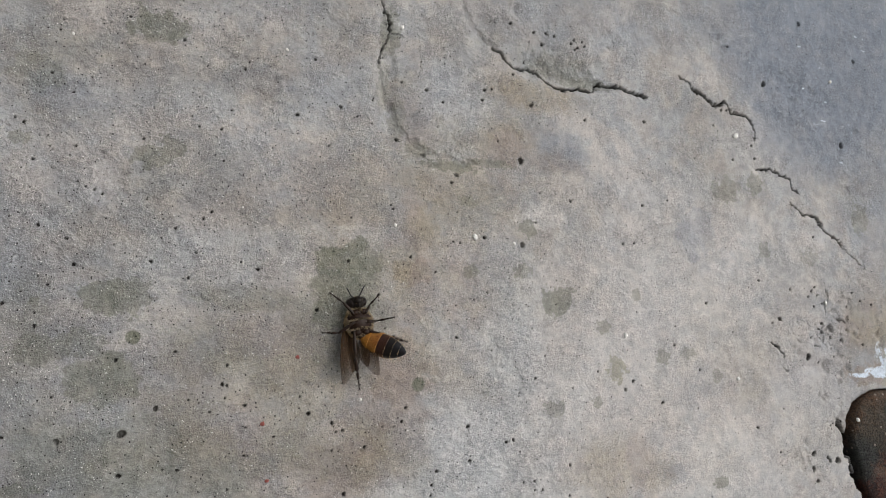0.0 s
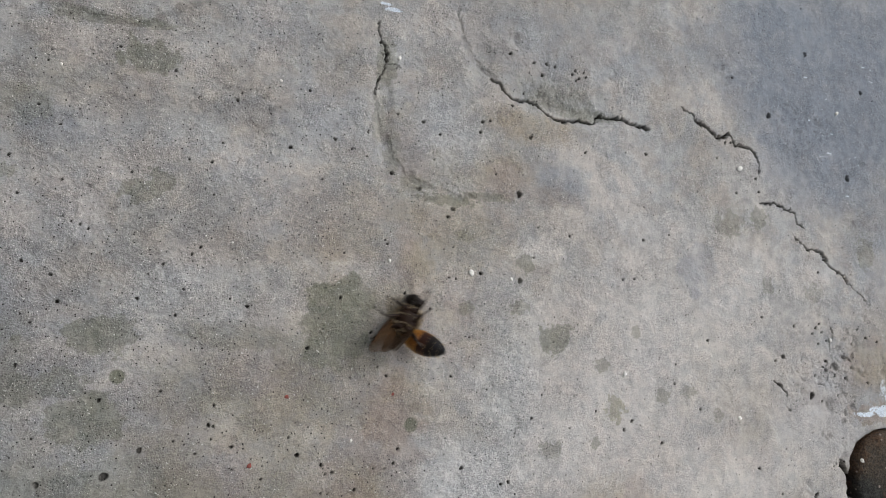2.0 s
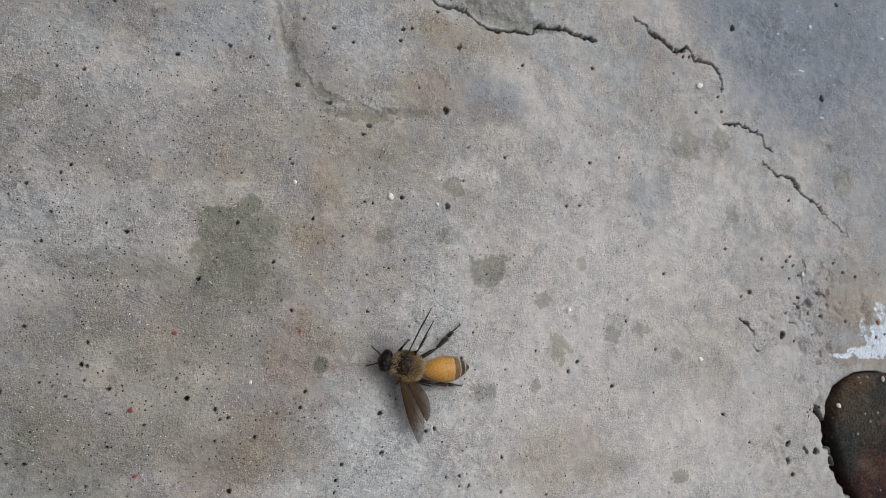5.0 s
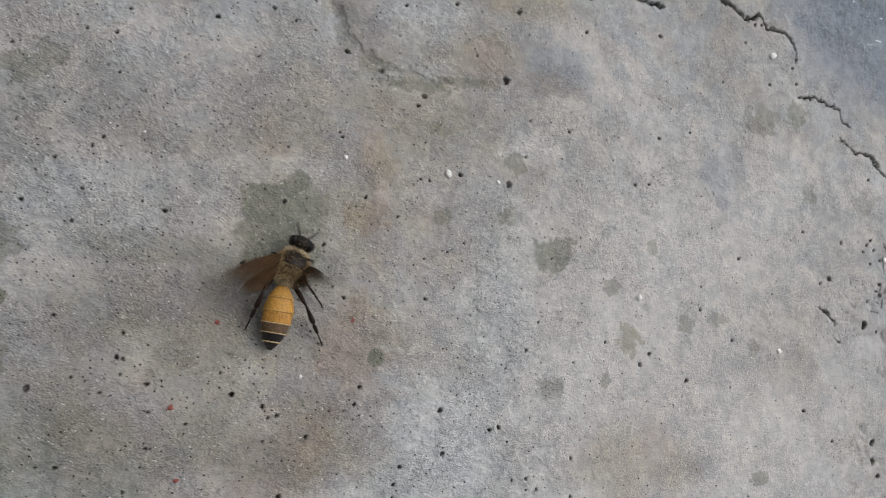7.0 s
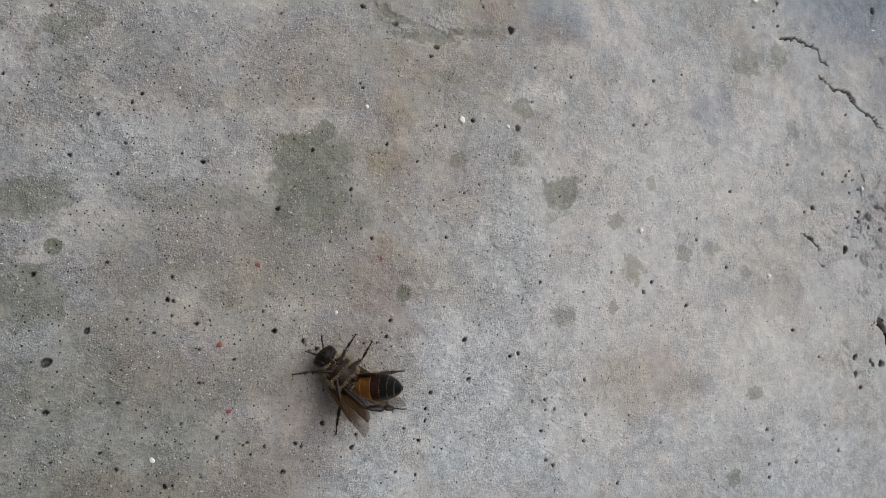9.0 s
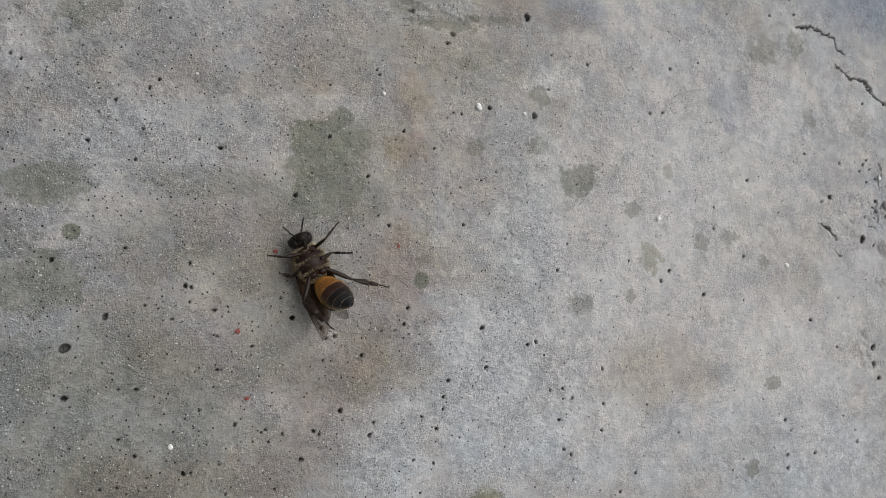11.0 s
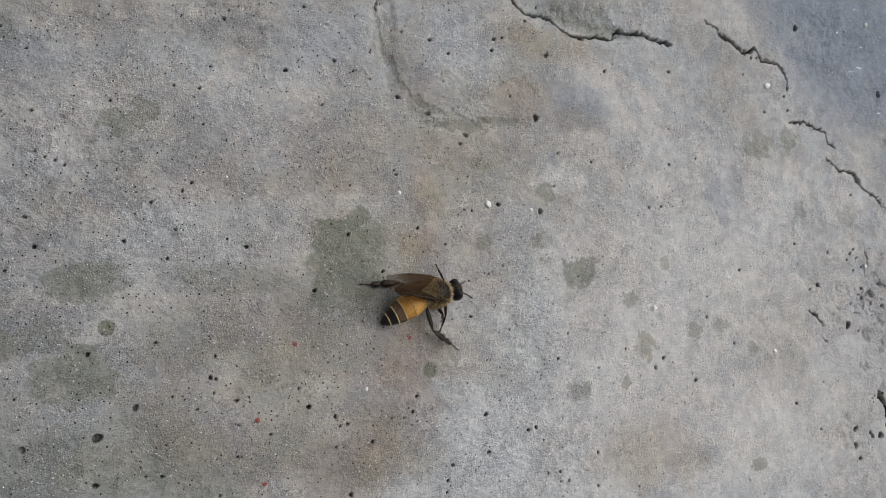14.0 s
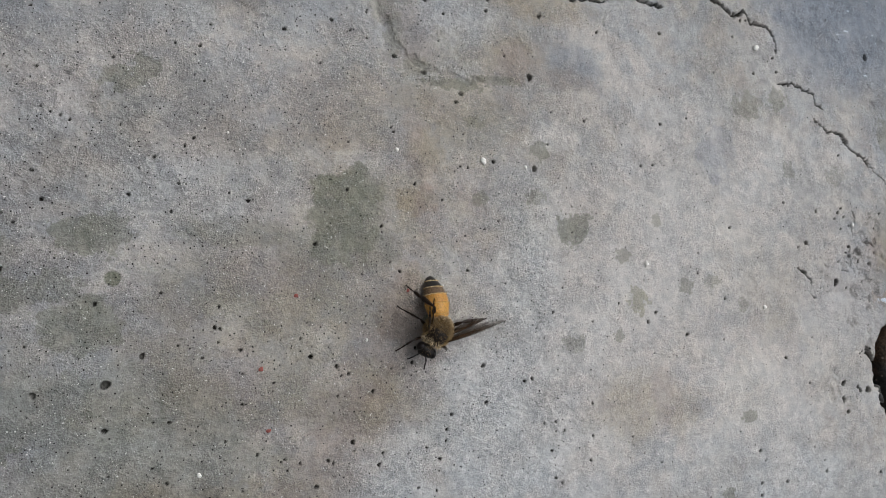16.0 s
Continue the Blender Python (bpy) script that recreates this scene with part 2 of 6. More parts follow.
BAND = grain_material("band_hair", (0.64, 0.5, 0.3), (0.44, 0.31, 0.15), 0.8)
HONEY = grain_material("honey_hair", (0.6, 0.37, 0.12), (0.45, 0.25, 0.07), 0.8)
EYE = shell_material("compound_eye", (0.009, 0.007, 0.007), (0.014, 0.009, 0.008), 0.3, 0.0, 0.2)
WING = wing_material()


# ---- helpers for meshes ----
def linked(name, bm, mat, parent=None, label="", smooth=True):
    me = bpy.data.meshes.new(name)
    bm.to_mesh(me)
    bm.free()
    if smooth:
        me.polygons.foreach_set("use_smooth", np.ones(len(me.polygons), dtype=bool))
    me.materials.append(mat)
    ob = new(name, me)
    ob.parent = parent
    return tagged(ob, label)


part = linked


def tube(bm, points, radii, sides=10, flat=1.0):
    """A limb along points; flat squeezes it across its second axis."""
    points = [Vector(p) for p in points]
    rings = []
    for i, p in enumerate(points):
        ahead = (points[min(i + 1, len(points) - 1)] - points[max(i - 1, 0)]).normalized()
        side = ahead.cross(Vector((0, 0.02, 1))).normalized()
        up = side.cross(ahead)
        rings.append([bm.verts.new(p + radii[i] * (math.cos(a) * up + flat * math.sin(a) * side))
                      for a in (2 * math.pi * k / sides for k in range(sides))])
    for a, b in zip(rings, rings[1:]):
        for k in range(sides):
            bm.faces.new((a[k], a[(k + 1) % sides], b[(k + 1) % sides], b[k]))
    bm.faces.new(rings[0][::-1])
    bm.faces.new(rings[-1])
    bmesh.ops.recalc_face_normals(bm, faces=bm.faces)


def ball(bm, centre, radii, turn=(0, 0, 0), seg=20, rings=12):
    m = pose(*centre, *turn) @ Matrix.Diagonal((*radii, 1))
    return bmesh.ops.create_uvsphere(bm, u_segments=seg, v_segments=rings, radius=1, matrix=m)["verts"]


# ---- the slab ----
def ticks(lo, hi, step, far):
    """Even ticks from lo to hi that spread out to +-far."""
    inner = np.arange(lo, hi + step / 2, step)
    outer = step * np.cumsum(1.32 ** np.arange(60))
    outer = outer[outer < far]
    return np.concatenate([(lo - outer)[::-1], inner, hi + outer])


GX, GY = ticks(-88, 138, 0.18, 60000), ticks(-77, 88, 0.18, 60000)  # millimetres
XX, YY = np.meshgrid(GX, GY)
rng = np.random.default_rng(7)


COMPASS = np.cos(np.arange(256) * math.pi / 128), np.sin(np.arange(256) * math.pi / 128)


def lattice(x, y, size, seed):
    """Gradient noise about 0.5 with cells of that size, turned by its seed."""
    a = 0.7 + 2.4 * seed
    u, v = (math.cos(a) * x + math.sin(a) * y) / size, (math.cos(a) * y - math.sin(a) * x) / size
    i, j = np.floor(u).astype(np.int64), np.floor(v).astype(np.int64)
    fu, fv = u - i, v - j
    su, sv = fu * fu * (3 - 2 * fu), fv * fv * (3 - 2 * fv)

    def corner(a, b):
        h = ((i + a) * 374761393 + (j + b) * 668265263 + seed * 974634077) & 0xFFFFFFFF
        h = ((h ^ (h >> 13)) * 1274126177) & 0xFFFFFFFF
        turn = (h ^ (h >> 16)) & 0xFF
        return COMPASS[0][turn] * (fu - a) + COMPASS[1][turn] * (fv - b)

    low = corner(0, 0) * (1 - su) + corner(1, 0) * su
    high = corner(0, 1) * (1 - su) + corner(1, 1) * su
    return 0.5 + 0.72 * (low * (1 - sv) + high * sv)


def rough(x, y, size, seed, octaves=3):
    total, weight = 0, 0
    for k in range(octaves):
        total = total + lattice(x, y, size / 2**k, seed + 17 * k) / 2**k
        weight += 1 / 2**k
    return total / weight


inner = (slice(np.searchsorted(GY, -77), np.searchsorted(GY, 88) + 1), slice(np.searchsorted(GX, -88), np.searchsorted(GX, 138) + 1))
IX, IY = XX[inner], YY[inner]
height = np.zeros_like(XX)
wear = rough(IX, IY, 9, 3, 4)
ochre, damp, blue, pale, lime, moss, dirt, coarse, chalk = (np.zeros_like(XX) for _ in range(9))
grime_shade = np.clip((-8 - IX - 0.7 * IY) / 76, 0, 1)  # lower left painted darker: shade falling off there, with some dirt
blue[inner] = 0.62 * grime_shade * (0.36 + 1.0 * (rough(IX, IY, 26, 71, 4) - 0.4))
damp[inner] = 0.5 * grime_shade * (0.28 + 1.3 * (rough(IX, IY, 22, 73, 4) - 0.4))
coarse[inner] = np.clip(0.95 - (IX + 60) / 135 + 0.7 * (rough(IX, IY, 20, 11, 4) - 0.5), 0, 1)
height[inner] = 0.6 * (rough(IX, IY, 38, 1, 3) - 0.5) + 0.22 * (wear - 0.5) + (0.05 + 0.1 * coarse[inner]) * (rough(IX, IY, 1.4, 5, 3) - 0.5)


def window(x, y, reach):
    """The part of the grid within reach of a place."""
    return (slice(np.searchsorted(GY, y - reach), np.searchsorted(GY, y + reach) + 1),
            slice(np.searchsorted(GX, x - reach), np.searchsorted(GX, x + reach) + 1))


def step01(v):
    v = np.clip(v, 0, 1)
    return v * v * (3 - 2 * v)


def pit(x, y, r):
    """A slightly out-of-round air hole in the slab, painted dark for dirt and shade."""
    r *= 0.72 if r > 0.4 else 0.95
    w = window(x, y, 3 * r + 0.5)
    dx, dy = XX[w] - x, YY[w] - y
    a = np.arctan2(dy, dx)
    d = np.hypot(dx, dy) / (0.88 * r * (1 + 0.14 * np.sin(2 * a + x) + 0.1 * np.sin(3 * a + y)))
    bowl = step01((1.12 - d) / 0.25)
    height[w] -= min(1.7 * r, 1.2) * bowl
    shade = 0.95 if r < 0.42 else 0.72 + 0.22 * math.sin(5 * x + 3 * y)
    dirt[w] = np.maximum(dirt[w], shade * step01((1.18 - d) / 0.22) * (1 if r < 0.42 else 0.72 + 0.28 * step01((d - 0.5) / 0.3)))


def stain(field, x, y, rx, ry, amount, edge, ragged=1.0):
    """A blot with a torn rim; a small edge gives lobes and teeth like those of a dried drop."""
    w = window(x, y, 2.0 * max(rx, ry) + 1)
    dx, dy = XX[w] - x, YY[w] - y
    size, seed = max(min(rx, ry), 0.6), int(abs(x * 7 + y * 13)) + 2
    torn = 1.7 if edge < 0.45 else 1.0
    d = np.hypot(dx / rx, dy / ry) + ragged * torn * (rough(XX[w], YY[w], 0.8 * size, seed, 5) - 0.5)
    d = d + 0.8 * ragged * min(1.0, 2 / size) * (rough(XX[w], YY[w], 0.9, seed + 5, 3) - 0.5)
    rim = 0.45 * edge if edge < 0.45 else edge
    cloud = 1 + (0.9 if edge < 0.45 else 0.5) * min(ragged, 1) * (rough(XX[w], YY[w], 2.5, seed + 9, 3) - 0.5)
    field[w] = np.maximum(field[w], amount * cloud * step01((1 + rim - d) / (2 * rim)))


def dent(x, y, rx, ry, depth):
    w = window(x, y, 2.2 * max(rx, ry))
    d = np.hypot((XX[w] - x) / rx, (YY[w] - y) / ry) + 0.4 * (rough(XX[w], YY[w], 5, 23, 3) - 0.5)
    bowl = depth * step01((1.5 - d) / 1.3)
    height[w] -= bowl * (1 + 0.55 * (rough(XX[w], YY[w], 2.4, 27, 4) - 0.5))


def crumble(x, y, rx, ry, depth):
    """Broken, clotted skin with sharp little hollows."""
    w = window(x, y, 1.6 * max(rx, ry))
    d = np.hypot((XX[w] - x) / rx, (YY[w] - y) / ry) + 0.7 * (rough(XX[w], YY[w], 6, 81, 3) - 0.5)
    field = step01((1.2 - d) / 0.6)
    hollow = np.clip(rough(XX[w], YY[w], 3.2, 83, 4) - 0.53, 0, 1)
    height[w] -= depth * field * (5 * hollow - 0.5 * (rough(XX[w], YY[w], 1.1, 87, 3) - 0.5))
    coarse[w] = np.clip(coarse[w] + 0.25 * field, 0, 1)
    # hollows painted a little darker, as dirt and shade
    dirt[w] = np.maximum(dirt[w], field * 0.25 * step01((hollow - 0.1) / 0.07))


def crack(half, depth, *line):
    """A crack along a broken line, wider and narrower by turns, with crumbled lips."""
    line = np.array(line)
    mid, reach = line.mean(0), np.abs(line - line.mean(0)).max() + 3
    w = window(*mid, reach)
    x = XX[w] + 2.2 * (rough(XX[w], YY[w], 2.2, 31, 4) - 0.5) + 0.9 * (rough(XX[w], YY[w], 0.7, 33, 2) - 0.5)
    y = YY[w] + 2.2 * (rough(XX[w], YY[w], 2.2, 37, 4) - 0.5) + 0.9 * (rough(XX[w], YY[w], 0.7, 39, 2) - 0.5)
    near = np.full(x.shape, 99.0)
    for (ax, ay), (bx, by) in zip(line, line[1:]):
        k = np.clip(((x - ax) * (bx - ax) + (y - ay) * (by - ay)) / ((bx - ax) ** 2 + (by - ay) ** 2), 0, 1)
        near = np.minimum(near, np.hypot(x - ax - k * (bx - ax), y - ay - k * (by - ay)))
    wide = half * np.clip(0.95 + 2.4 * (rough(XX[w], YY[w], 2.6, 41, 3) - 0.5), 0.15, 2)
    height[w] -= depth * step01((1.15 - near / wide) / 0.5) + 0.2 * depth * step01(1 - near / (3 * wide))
    # the inside of the crack is painted dark too, dirt with shade
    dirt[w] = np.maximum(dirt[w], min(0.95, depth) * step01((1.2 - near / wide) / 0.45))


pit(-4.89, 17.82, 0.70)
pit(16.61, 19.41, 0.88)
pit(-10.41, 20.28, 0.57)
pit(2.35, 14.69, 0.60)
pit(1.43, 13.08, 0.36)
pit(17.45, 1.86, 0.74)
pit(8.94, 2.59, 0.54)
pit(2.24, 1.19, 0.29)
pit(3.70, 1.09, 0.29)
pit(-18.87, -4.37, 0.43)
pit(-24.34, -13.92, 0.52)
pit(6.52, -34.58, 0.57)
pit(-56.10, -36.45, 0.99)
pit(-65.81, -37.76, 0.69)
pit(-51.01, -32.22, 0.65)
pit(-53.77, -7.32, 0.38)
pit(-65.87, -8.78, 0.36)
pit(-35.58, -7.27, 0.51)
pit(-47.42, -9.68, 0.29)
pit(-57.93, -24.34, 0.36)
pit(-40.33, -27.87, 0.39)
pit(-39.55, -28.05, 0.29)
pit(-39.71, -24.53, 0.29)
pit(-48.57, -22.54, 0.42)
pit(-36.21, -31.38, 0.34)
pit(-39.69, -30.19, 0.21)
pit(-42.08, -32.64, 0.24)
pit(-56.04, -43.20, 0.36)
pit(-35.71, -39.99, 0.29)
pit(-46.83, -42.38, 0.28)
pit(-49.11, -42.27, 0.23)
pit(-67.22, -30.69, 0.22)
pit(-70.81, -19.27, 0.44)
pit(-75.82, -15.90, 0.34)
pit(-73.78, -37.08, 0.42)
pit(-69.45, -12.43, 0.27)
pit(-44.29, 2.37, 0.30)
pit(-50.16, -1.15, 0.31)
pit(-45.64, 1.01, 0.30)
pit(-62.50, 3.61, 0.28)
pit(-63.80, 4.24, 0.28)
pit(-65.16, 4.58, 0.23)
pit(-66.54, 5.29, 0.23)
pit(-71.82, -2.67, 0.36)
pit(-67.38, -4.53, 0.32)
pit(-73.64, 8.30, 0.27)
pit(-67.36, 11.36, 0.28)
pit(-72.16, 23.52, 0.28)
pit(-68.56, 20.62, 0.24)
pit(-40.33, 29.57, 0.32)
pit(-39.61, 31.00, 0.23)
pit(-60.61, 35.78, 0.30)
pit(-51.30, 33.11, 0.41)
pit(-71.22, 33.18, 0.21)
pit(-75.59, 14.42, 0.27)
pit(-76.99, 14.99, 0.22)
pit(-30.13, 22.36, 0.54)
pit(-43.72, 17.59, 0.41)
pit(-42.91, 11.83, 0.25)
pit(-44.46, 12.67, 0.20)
pit(-12.71, -10.34, 0.44)
pit(-11.06, -16.54, 0.24)
pit(-9.30, -18.16, 0.33)
pit(-6.59, -2.59, 0.32)
pit(-20.43, -34.23, 0.46)
pit(-18.35, -35.52, 0.31)
pit(-19.61, -35.83, 0.26)
pit(-14.03, -38.54, 0.42)
pit(-24.90, -32.58, 0.36)
pit(-26.61, -29.71, 0.25)
pit(-6.34, -31.26, 0.33)
pit(-7.00, -33.88, 0.32)
pit(-10.73, -34.85, 0.21)
pit(-8.63, -34.83, 0.21)
pit(-17.41, -47.03, 0.41)
pit(-20.15, -39.14, 0.26)
pit(7.10, -41.08, 0.39)
pit(-0.52, -45.50, 0.35)
pit(0.41, -43.03, 0.28)
pit(16.43, -37.11, 0.47)
pit(14.84, -37.55, 0.35)
pit(3.54, -17.65, 0.32)
pit(3.19, -11.39, 0.23)
pit(9.78, -8.39, 0.24)
pit(7.01, -10.03, 0.23)
pit(80.84, 46.48, 0.95)
pit(104.97, 34.55, 1.00)
pit(109.72, 57.02, 0.69)
pit(92.03, 63.71, 0.75)
pit(70.23, 53.90, 0.46)
pit(46.84, 32.16, 0.56)
pit(31.69, 30.33, 0.35)
pit(27.94, 46.86, 0.35)
pit(28.62, 47.76, 0.30)
pit(29.63, 46.27, 0.35)
pit(30.74, 47.76, 0.30)
pit(29.08, 45.78, 0.30)
pit(31.32, 46.83, 0.30)
pit(76.77, 30.75, 0.46)
pit(77.71, 27.74, 0.37)
pit(63.33, -7.17, 0.49)
pit(84.12, -9.53, 0.74)
pit(82.79, -15.69, 0.59)
pit(92.63, -17.87, 1.06)
pit(81.93, -10.56, 0.33)
pit(51.69, -29.19, 0.53)
pit(44.12, -24.87, 0.39)
pit(42.30, -26.68, 0.39)
pit(35.52, -23.14, 0.28)
pit(87.35, -2.36, 0.38)
pit(78.22, -1.03, 0.44)
pit(93.20, -40.01, 0.74)
pit(93.41, -43.55, 0.66)
pit(98.25, -41.56, 0.60)
pit(100.84, -41.57, 0.91)
pit(94.33, -46.08, 0.59)
pit(13.35, 48.68, 0.39)
pit(18.85, 47.72, 0.34)
pit(20.93, 45.45, 0.53)
pit(21.83, 48.03, 0.40)
pit(23.76, 47.75, 0.33)
pit(7.83, 33.20, 0.50)
pit(7.40, 30.96, 0.49)
pit(9.48, 33.70, 0.30)
pit(18.69, 31.61, 0.64)
pit(-4.73, 31.18, 0.36)
pit(-1.25, 29.14, 0.29)
pit(-10.01, 31.95, 0.28)
pit(14.30, 37.68, 0.33)
pit(-22.02, 25.14, 0.33)
pit(-18.59, 23.75, 0.25)
pit(-27.36, 33.69, 0.29)
pit(68.02, 37.96, 0.45)
pit(69.65, 38.20, 0.36)
pit(71.26, 26.64, 0.36)
pit(28.50, 12.12, 0.31)
pit(46.44, 13.19, 0.36)
pit(41.42, 4.23, 0.29)
pit(44.28, 4.61, 0.30)
pit(23.13, -20.37, 0.27)
pit(21.04, -24.97, 0.29)
pit(54.50, -16.81, 0.30)
pit(61.19, -21.93, 0.33)
pit(94.77, -1.39, 0.45)
pit(93.74, -2.40, 0.38)
pit(92.72, -3.79, 0.30)
pit(95.43, -3.34, 0.30)
pit(96.93, -5.23, 0.30)
pit(94.39, -6.05, 0.30)
pit(96.71, -9.87, 0.38)
pit(98.57, -11.09, 0.30)
pit(99.40, -13.02, 0.45)
pit(95.68, -11.24, 0.30)
pit(93.48, -13.31, 0.33)
pit(102.83, -13.52, 0.46)
pit(100.70, -17.56, 0.30)
pit(95.94, -19.05, 0.30)
pit(106.52, -1.92, 0.31)
pit(109.14, -3.78, 0.38)
pit(104.70, -5.41, 0.31)
pit(128.77, -0.34, 1.14)
pit(124.05, 1.94, 0.81)
pit(130.37, 2.56, 0.82)
pit(109.61, -14.27, 0.46)
pit(112.77, -4.43, 0.46)
pit(132.32, -5.64, 0.49)
pit(81.01, 25.10, 0.35)
pit(94.77, 10.62, 0.45)
pit(97.56, -40.84, 0.56)
pit(100.43, -41.38, 0.84)
pit(83.60, -39.58, 0.33)
pit(77.26, -34.13, 0.39)
pit(-40.33, -54.49, 0.40)
pit(-46.84, -51.54, 0.31)
pit(-23.56, -53.69, 0.51)
pit(-17.47, -46.75, 0.35)
pit(-33.22, -48.04, 0.33)
pit(-24.76, -32.69, 0.35)
pit(-28.83, -49.04, 0.25)
pit(-29.42, -49.34, 0.25)
pit(-26.30, -49.78, 0.25)
pit(-28.33, -50.83, 0.21)
pit(-21.65, -49.64, 0.35)
pit(-20.77, -50.12, 0.26)
pit(-12.86, -50.77, 0.36)
pit(-12.20, -48.87, 0.27)
pit(-55.72, -43.28, 0.30)
pit(-46.52, -42.41, 0.23)
pit(-38.22, -45.79, 0.24)
pit(-35.37, -53.58, 0.24)
pit(20.14, -63.78, 0.56)
pit(35.36, -60.30, 0.44)
pit(32.06, -63.19, 0.32)
pit(28.75, -52.53, 0.43)
pit(22.60, -56.23, 0.42)
pit(21.19, -55.26, 0.31)
pit(69.62, -53.10, 0.50)
pit(93.66, -39.69, 0.55)
pit(93.37, -43.18, 0.62)
pit(94.73, -46.02, 0.41)
pit(103.26, -59.52, 0.56)
pit(29.27, -48.01, 0.32)
pit(29.26, -42.04, 0.32)
pit(20.46, -50.30, 0.31)
pit(23.14, -46.75, 0.27)
pit(21.29, -45.11, 0.27)
pit(18.85, -45.30, 0.25)
pit(21.34, -46.86, 0.25)
pit(76.49, -59.66, 0.38)
pit(69.60, -61.99, 0.37)
pit(87.50, -58.27, 0.40)
pit(69.76, -59.62, 0.37)
pit(55.31, -68.91, 0.35)
pit(-39.32, -54.41, 0.21)
pit(-49.00, -55.69, 0.23)
pit(-46.25, -56.31, 0.20)
pit(-54.37, -57.46, 0.22)
pit(-4.71, -60.12, 0.22)
pit(-27.39, -57.67, 0.25)
pit(-5.78, -55.05, 0.24)
pit(-2.42, -55.74, 0.24)
pit(-0.61, -47.42, 0.29)
pit(-4.25, -48.41, 0.28)
pit(-1.94, -50.44, 0.28)
pit(0.26, -42.86, 0.29)
pit(-1.65, -50.46, 0.28)
stain(damp, -18.4, -4.9, 5.3, 4.4, 0.8, 0.22)
stain(damp, -19.9, -11.2, 6.5, 5.3, 0.75, 0.35)
stain(damp, -24.6, -15.0, 7.9, 3.6, 0.35, 0.60)
stain(damp, -56.0, 35.0, 4.6, 3.1, 0.60, 0.40)
stain(damp, -74.9, 23.4, 6.0, 3.7, 0.35, 0.50)
stain(damp, -55.7, 10.9, 3.3, 2.0, 0.50, 0.35)
stain(damp, -51.9, 13.0, 2.3, 2.2, 0.50, 0.30)
stain(damp, -75.9, 11.9, 1.7, 1.2, 0.50, 0.40)
stain(damp, -60.1, -14.3, 4.6, 2.5, 0.60, 0.30)
stain(damp, -55.8, -12.5, 2.7, 1.9, 0.45, 0.40)
stain(damp, -59.4, -27.2, 5.4, 3.7, 0.60, 0.35)
stain(damp, -53.3, -42.0, 7.1, 4.1, 0.55, 0.40)
stain(damp, -69.6, -23.1, 5.0, 2.6, 0.50, 0.40)
stain(damp, -46.0, -31.8, 4.6, 3.8, 0.30, 0.50)
stain(damp, -71.5, -45.8, 3.6, 1.6, 0.50, 0.40)
stain(damp, 26.2, -8.9, 4.0, 3.3, 0.62, 0.30)
stain(damp, 18.8, 5.4, 2.1, 2.0, 0.55, 0.30)
stain(damp, 5.2, 9.8, 1.9, 1.4, 0.40, 0.35)
stain(damp, 17.6, -3.5, 2.3, 1.4, 0.45, 0.35)
stain(damp, 6.0, -4.4, 1.8, 1.6, 0.45, 0.35)
stain(damp, 39.9, -22.6, 2.6, 2.2, 0.28, 0.50)
stain(moss, 40.2, -22.7, 2.2, 2.6, 0.42, 0.40, 1.4)
stain(damp, 51.6, -19.5, 1.8, 1.7, 0.45, 0.30)
stain(damp, 57.9, -18.4, 2.2, 1.3, 0.35, 0.30)
stain(damp, 36.8, -13.9, 1.9, 1.4, 0.50, 0.35)
stain(damp, 44.8, -6.5, 1.3, 1.2, 0.45, 0.40)
stain(damp, 69.5, 19.2, 3.9, 2.9, 0.40, 0.35)
stain(damp, 77.7, 21.6, 2.5, 2.3, 0.45, 0.25)
stain(damp, 25.3, -31.0, 2.6, 1.8, 0.40, 0.35)
stain(damp, 67.1, -46.1, 2.1, 1.2, 0.50, 0.30)
stain(damp, 65.9, -23.0, 1.5, 1.4, 0.40, 0.30)
stain(damp, 79.9, 6.3, 2.0, 1.9, 0.35, 0.35)
stain(damp, 93.1, 5.7, 2.8, 2.2, 0.30, 0.40)
stain(damp, 35.6, -29.4, 1.2, 1.3, 0.45, 0.35)
stain(damp, -2.1, -18.1, 1.6, 1.3, 0.20, 0.40)
stain(damp, 61.3, -61.4, 1.8, 1.6, 0.55, 0.20)
stain(damp, 67.3, -45.6, 1.7, 1.0, 0.55, 0.30)
stain(damp, -33.0, -48.5, 5.7, 2.5, 0.35, 0.50)
stain(damp, -71.2, -15.4, 0.8, 0.9, 0.60, 0.30)
stain(damp, -62.3, -14.9, 0.9, 0.8, 0.50, 0.30)
stain(damp, 109.7, 16.3, 2.6, 4.3, 0.40, 0.40)
stain(damp, 10.1, -27.5, 1.2, 1.1, 0.25, 0.40)
stain(damp, -24.3, 39.4, 6.7, 4.5, 0.20, 0.60)
stain(blue, -35.4, 27.9, 6.3, 2.8, 0.35, 0.60)
# bands that paint the shade on slopes and folds beside the cracks
stain(damp, 24.6, 41.2, 11.1, 3.5, 0.42, 0.90)
stain(damp, 32.3, 39.0, 7.2, 1.5, 0.55, 0.50)
stain(damp, 6.6, 45.2, 2.3, 6.1, 0.22, 0.90)
stain(damp, 4.5, 49.7, 1.8, 3.7, 0.20, 0.50)
stain(damp, -13.6, 30.9, 1.6, 6.9, 0.42, 0.80)
stain(damp, -10.5, 23.9, 2.1, 4.8, 0.42, 0.80)
stain(damp, -6.0, 18.9, 3.6, 2.1, 0.40, 0.80)
stain(damp, 1.3, 16.4, 6.1, 1.2, 0.60, 0.40)
stain(damp, -12.9, 41.5, 2.1, 5.2, 0.55, 0.50)
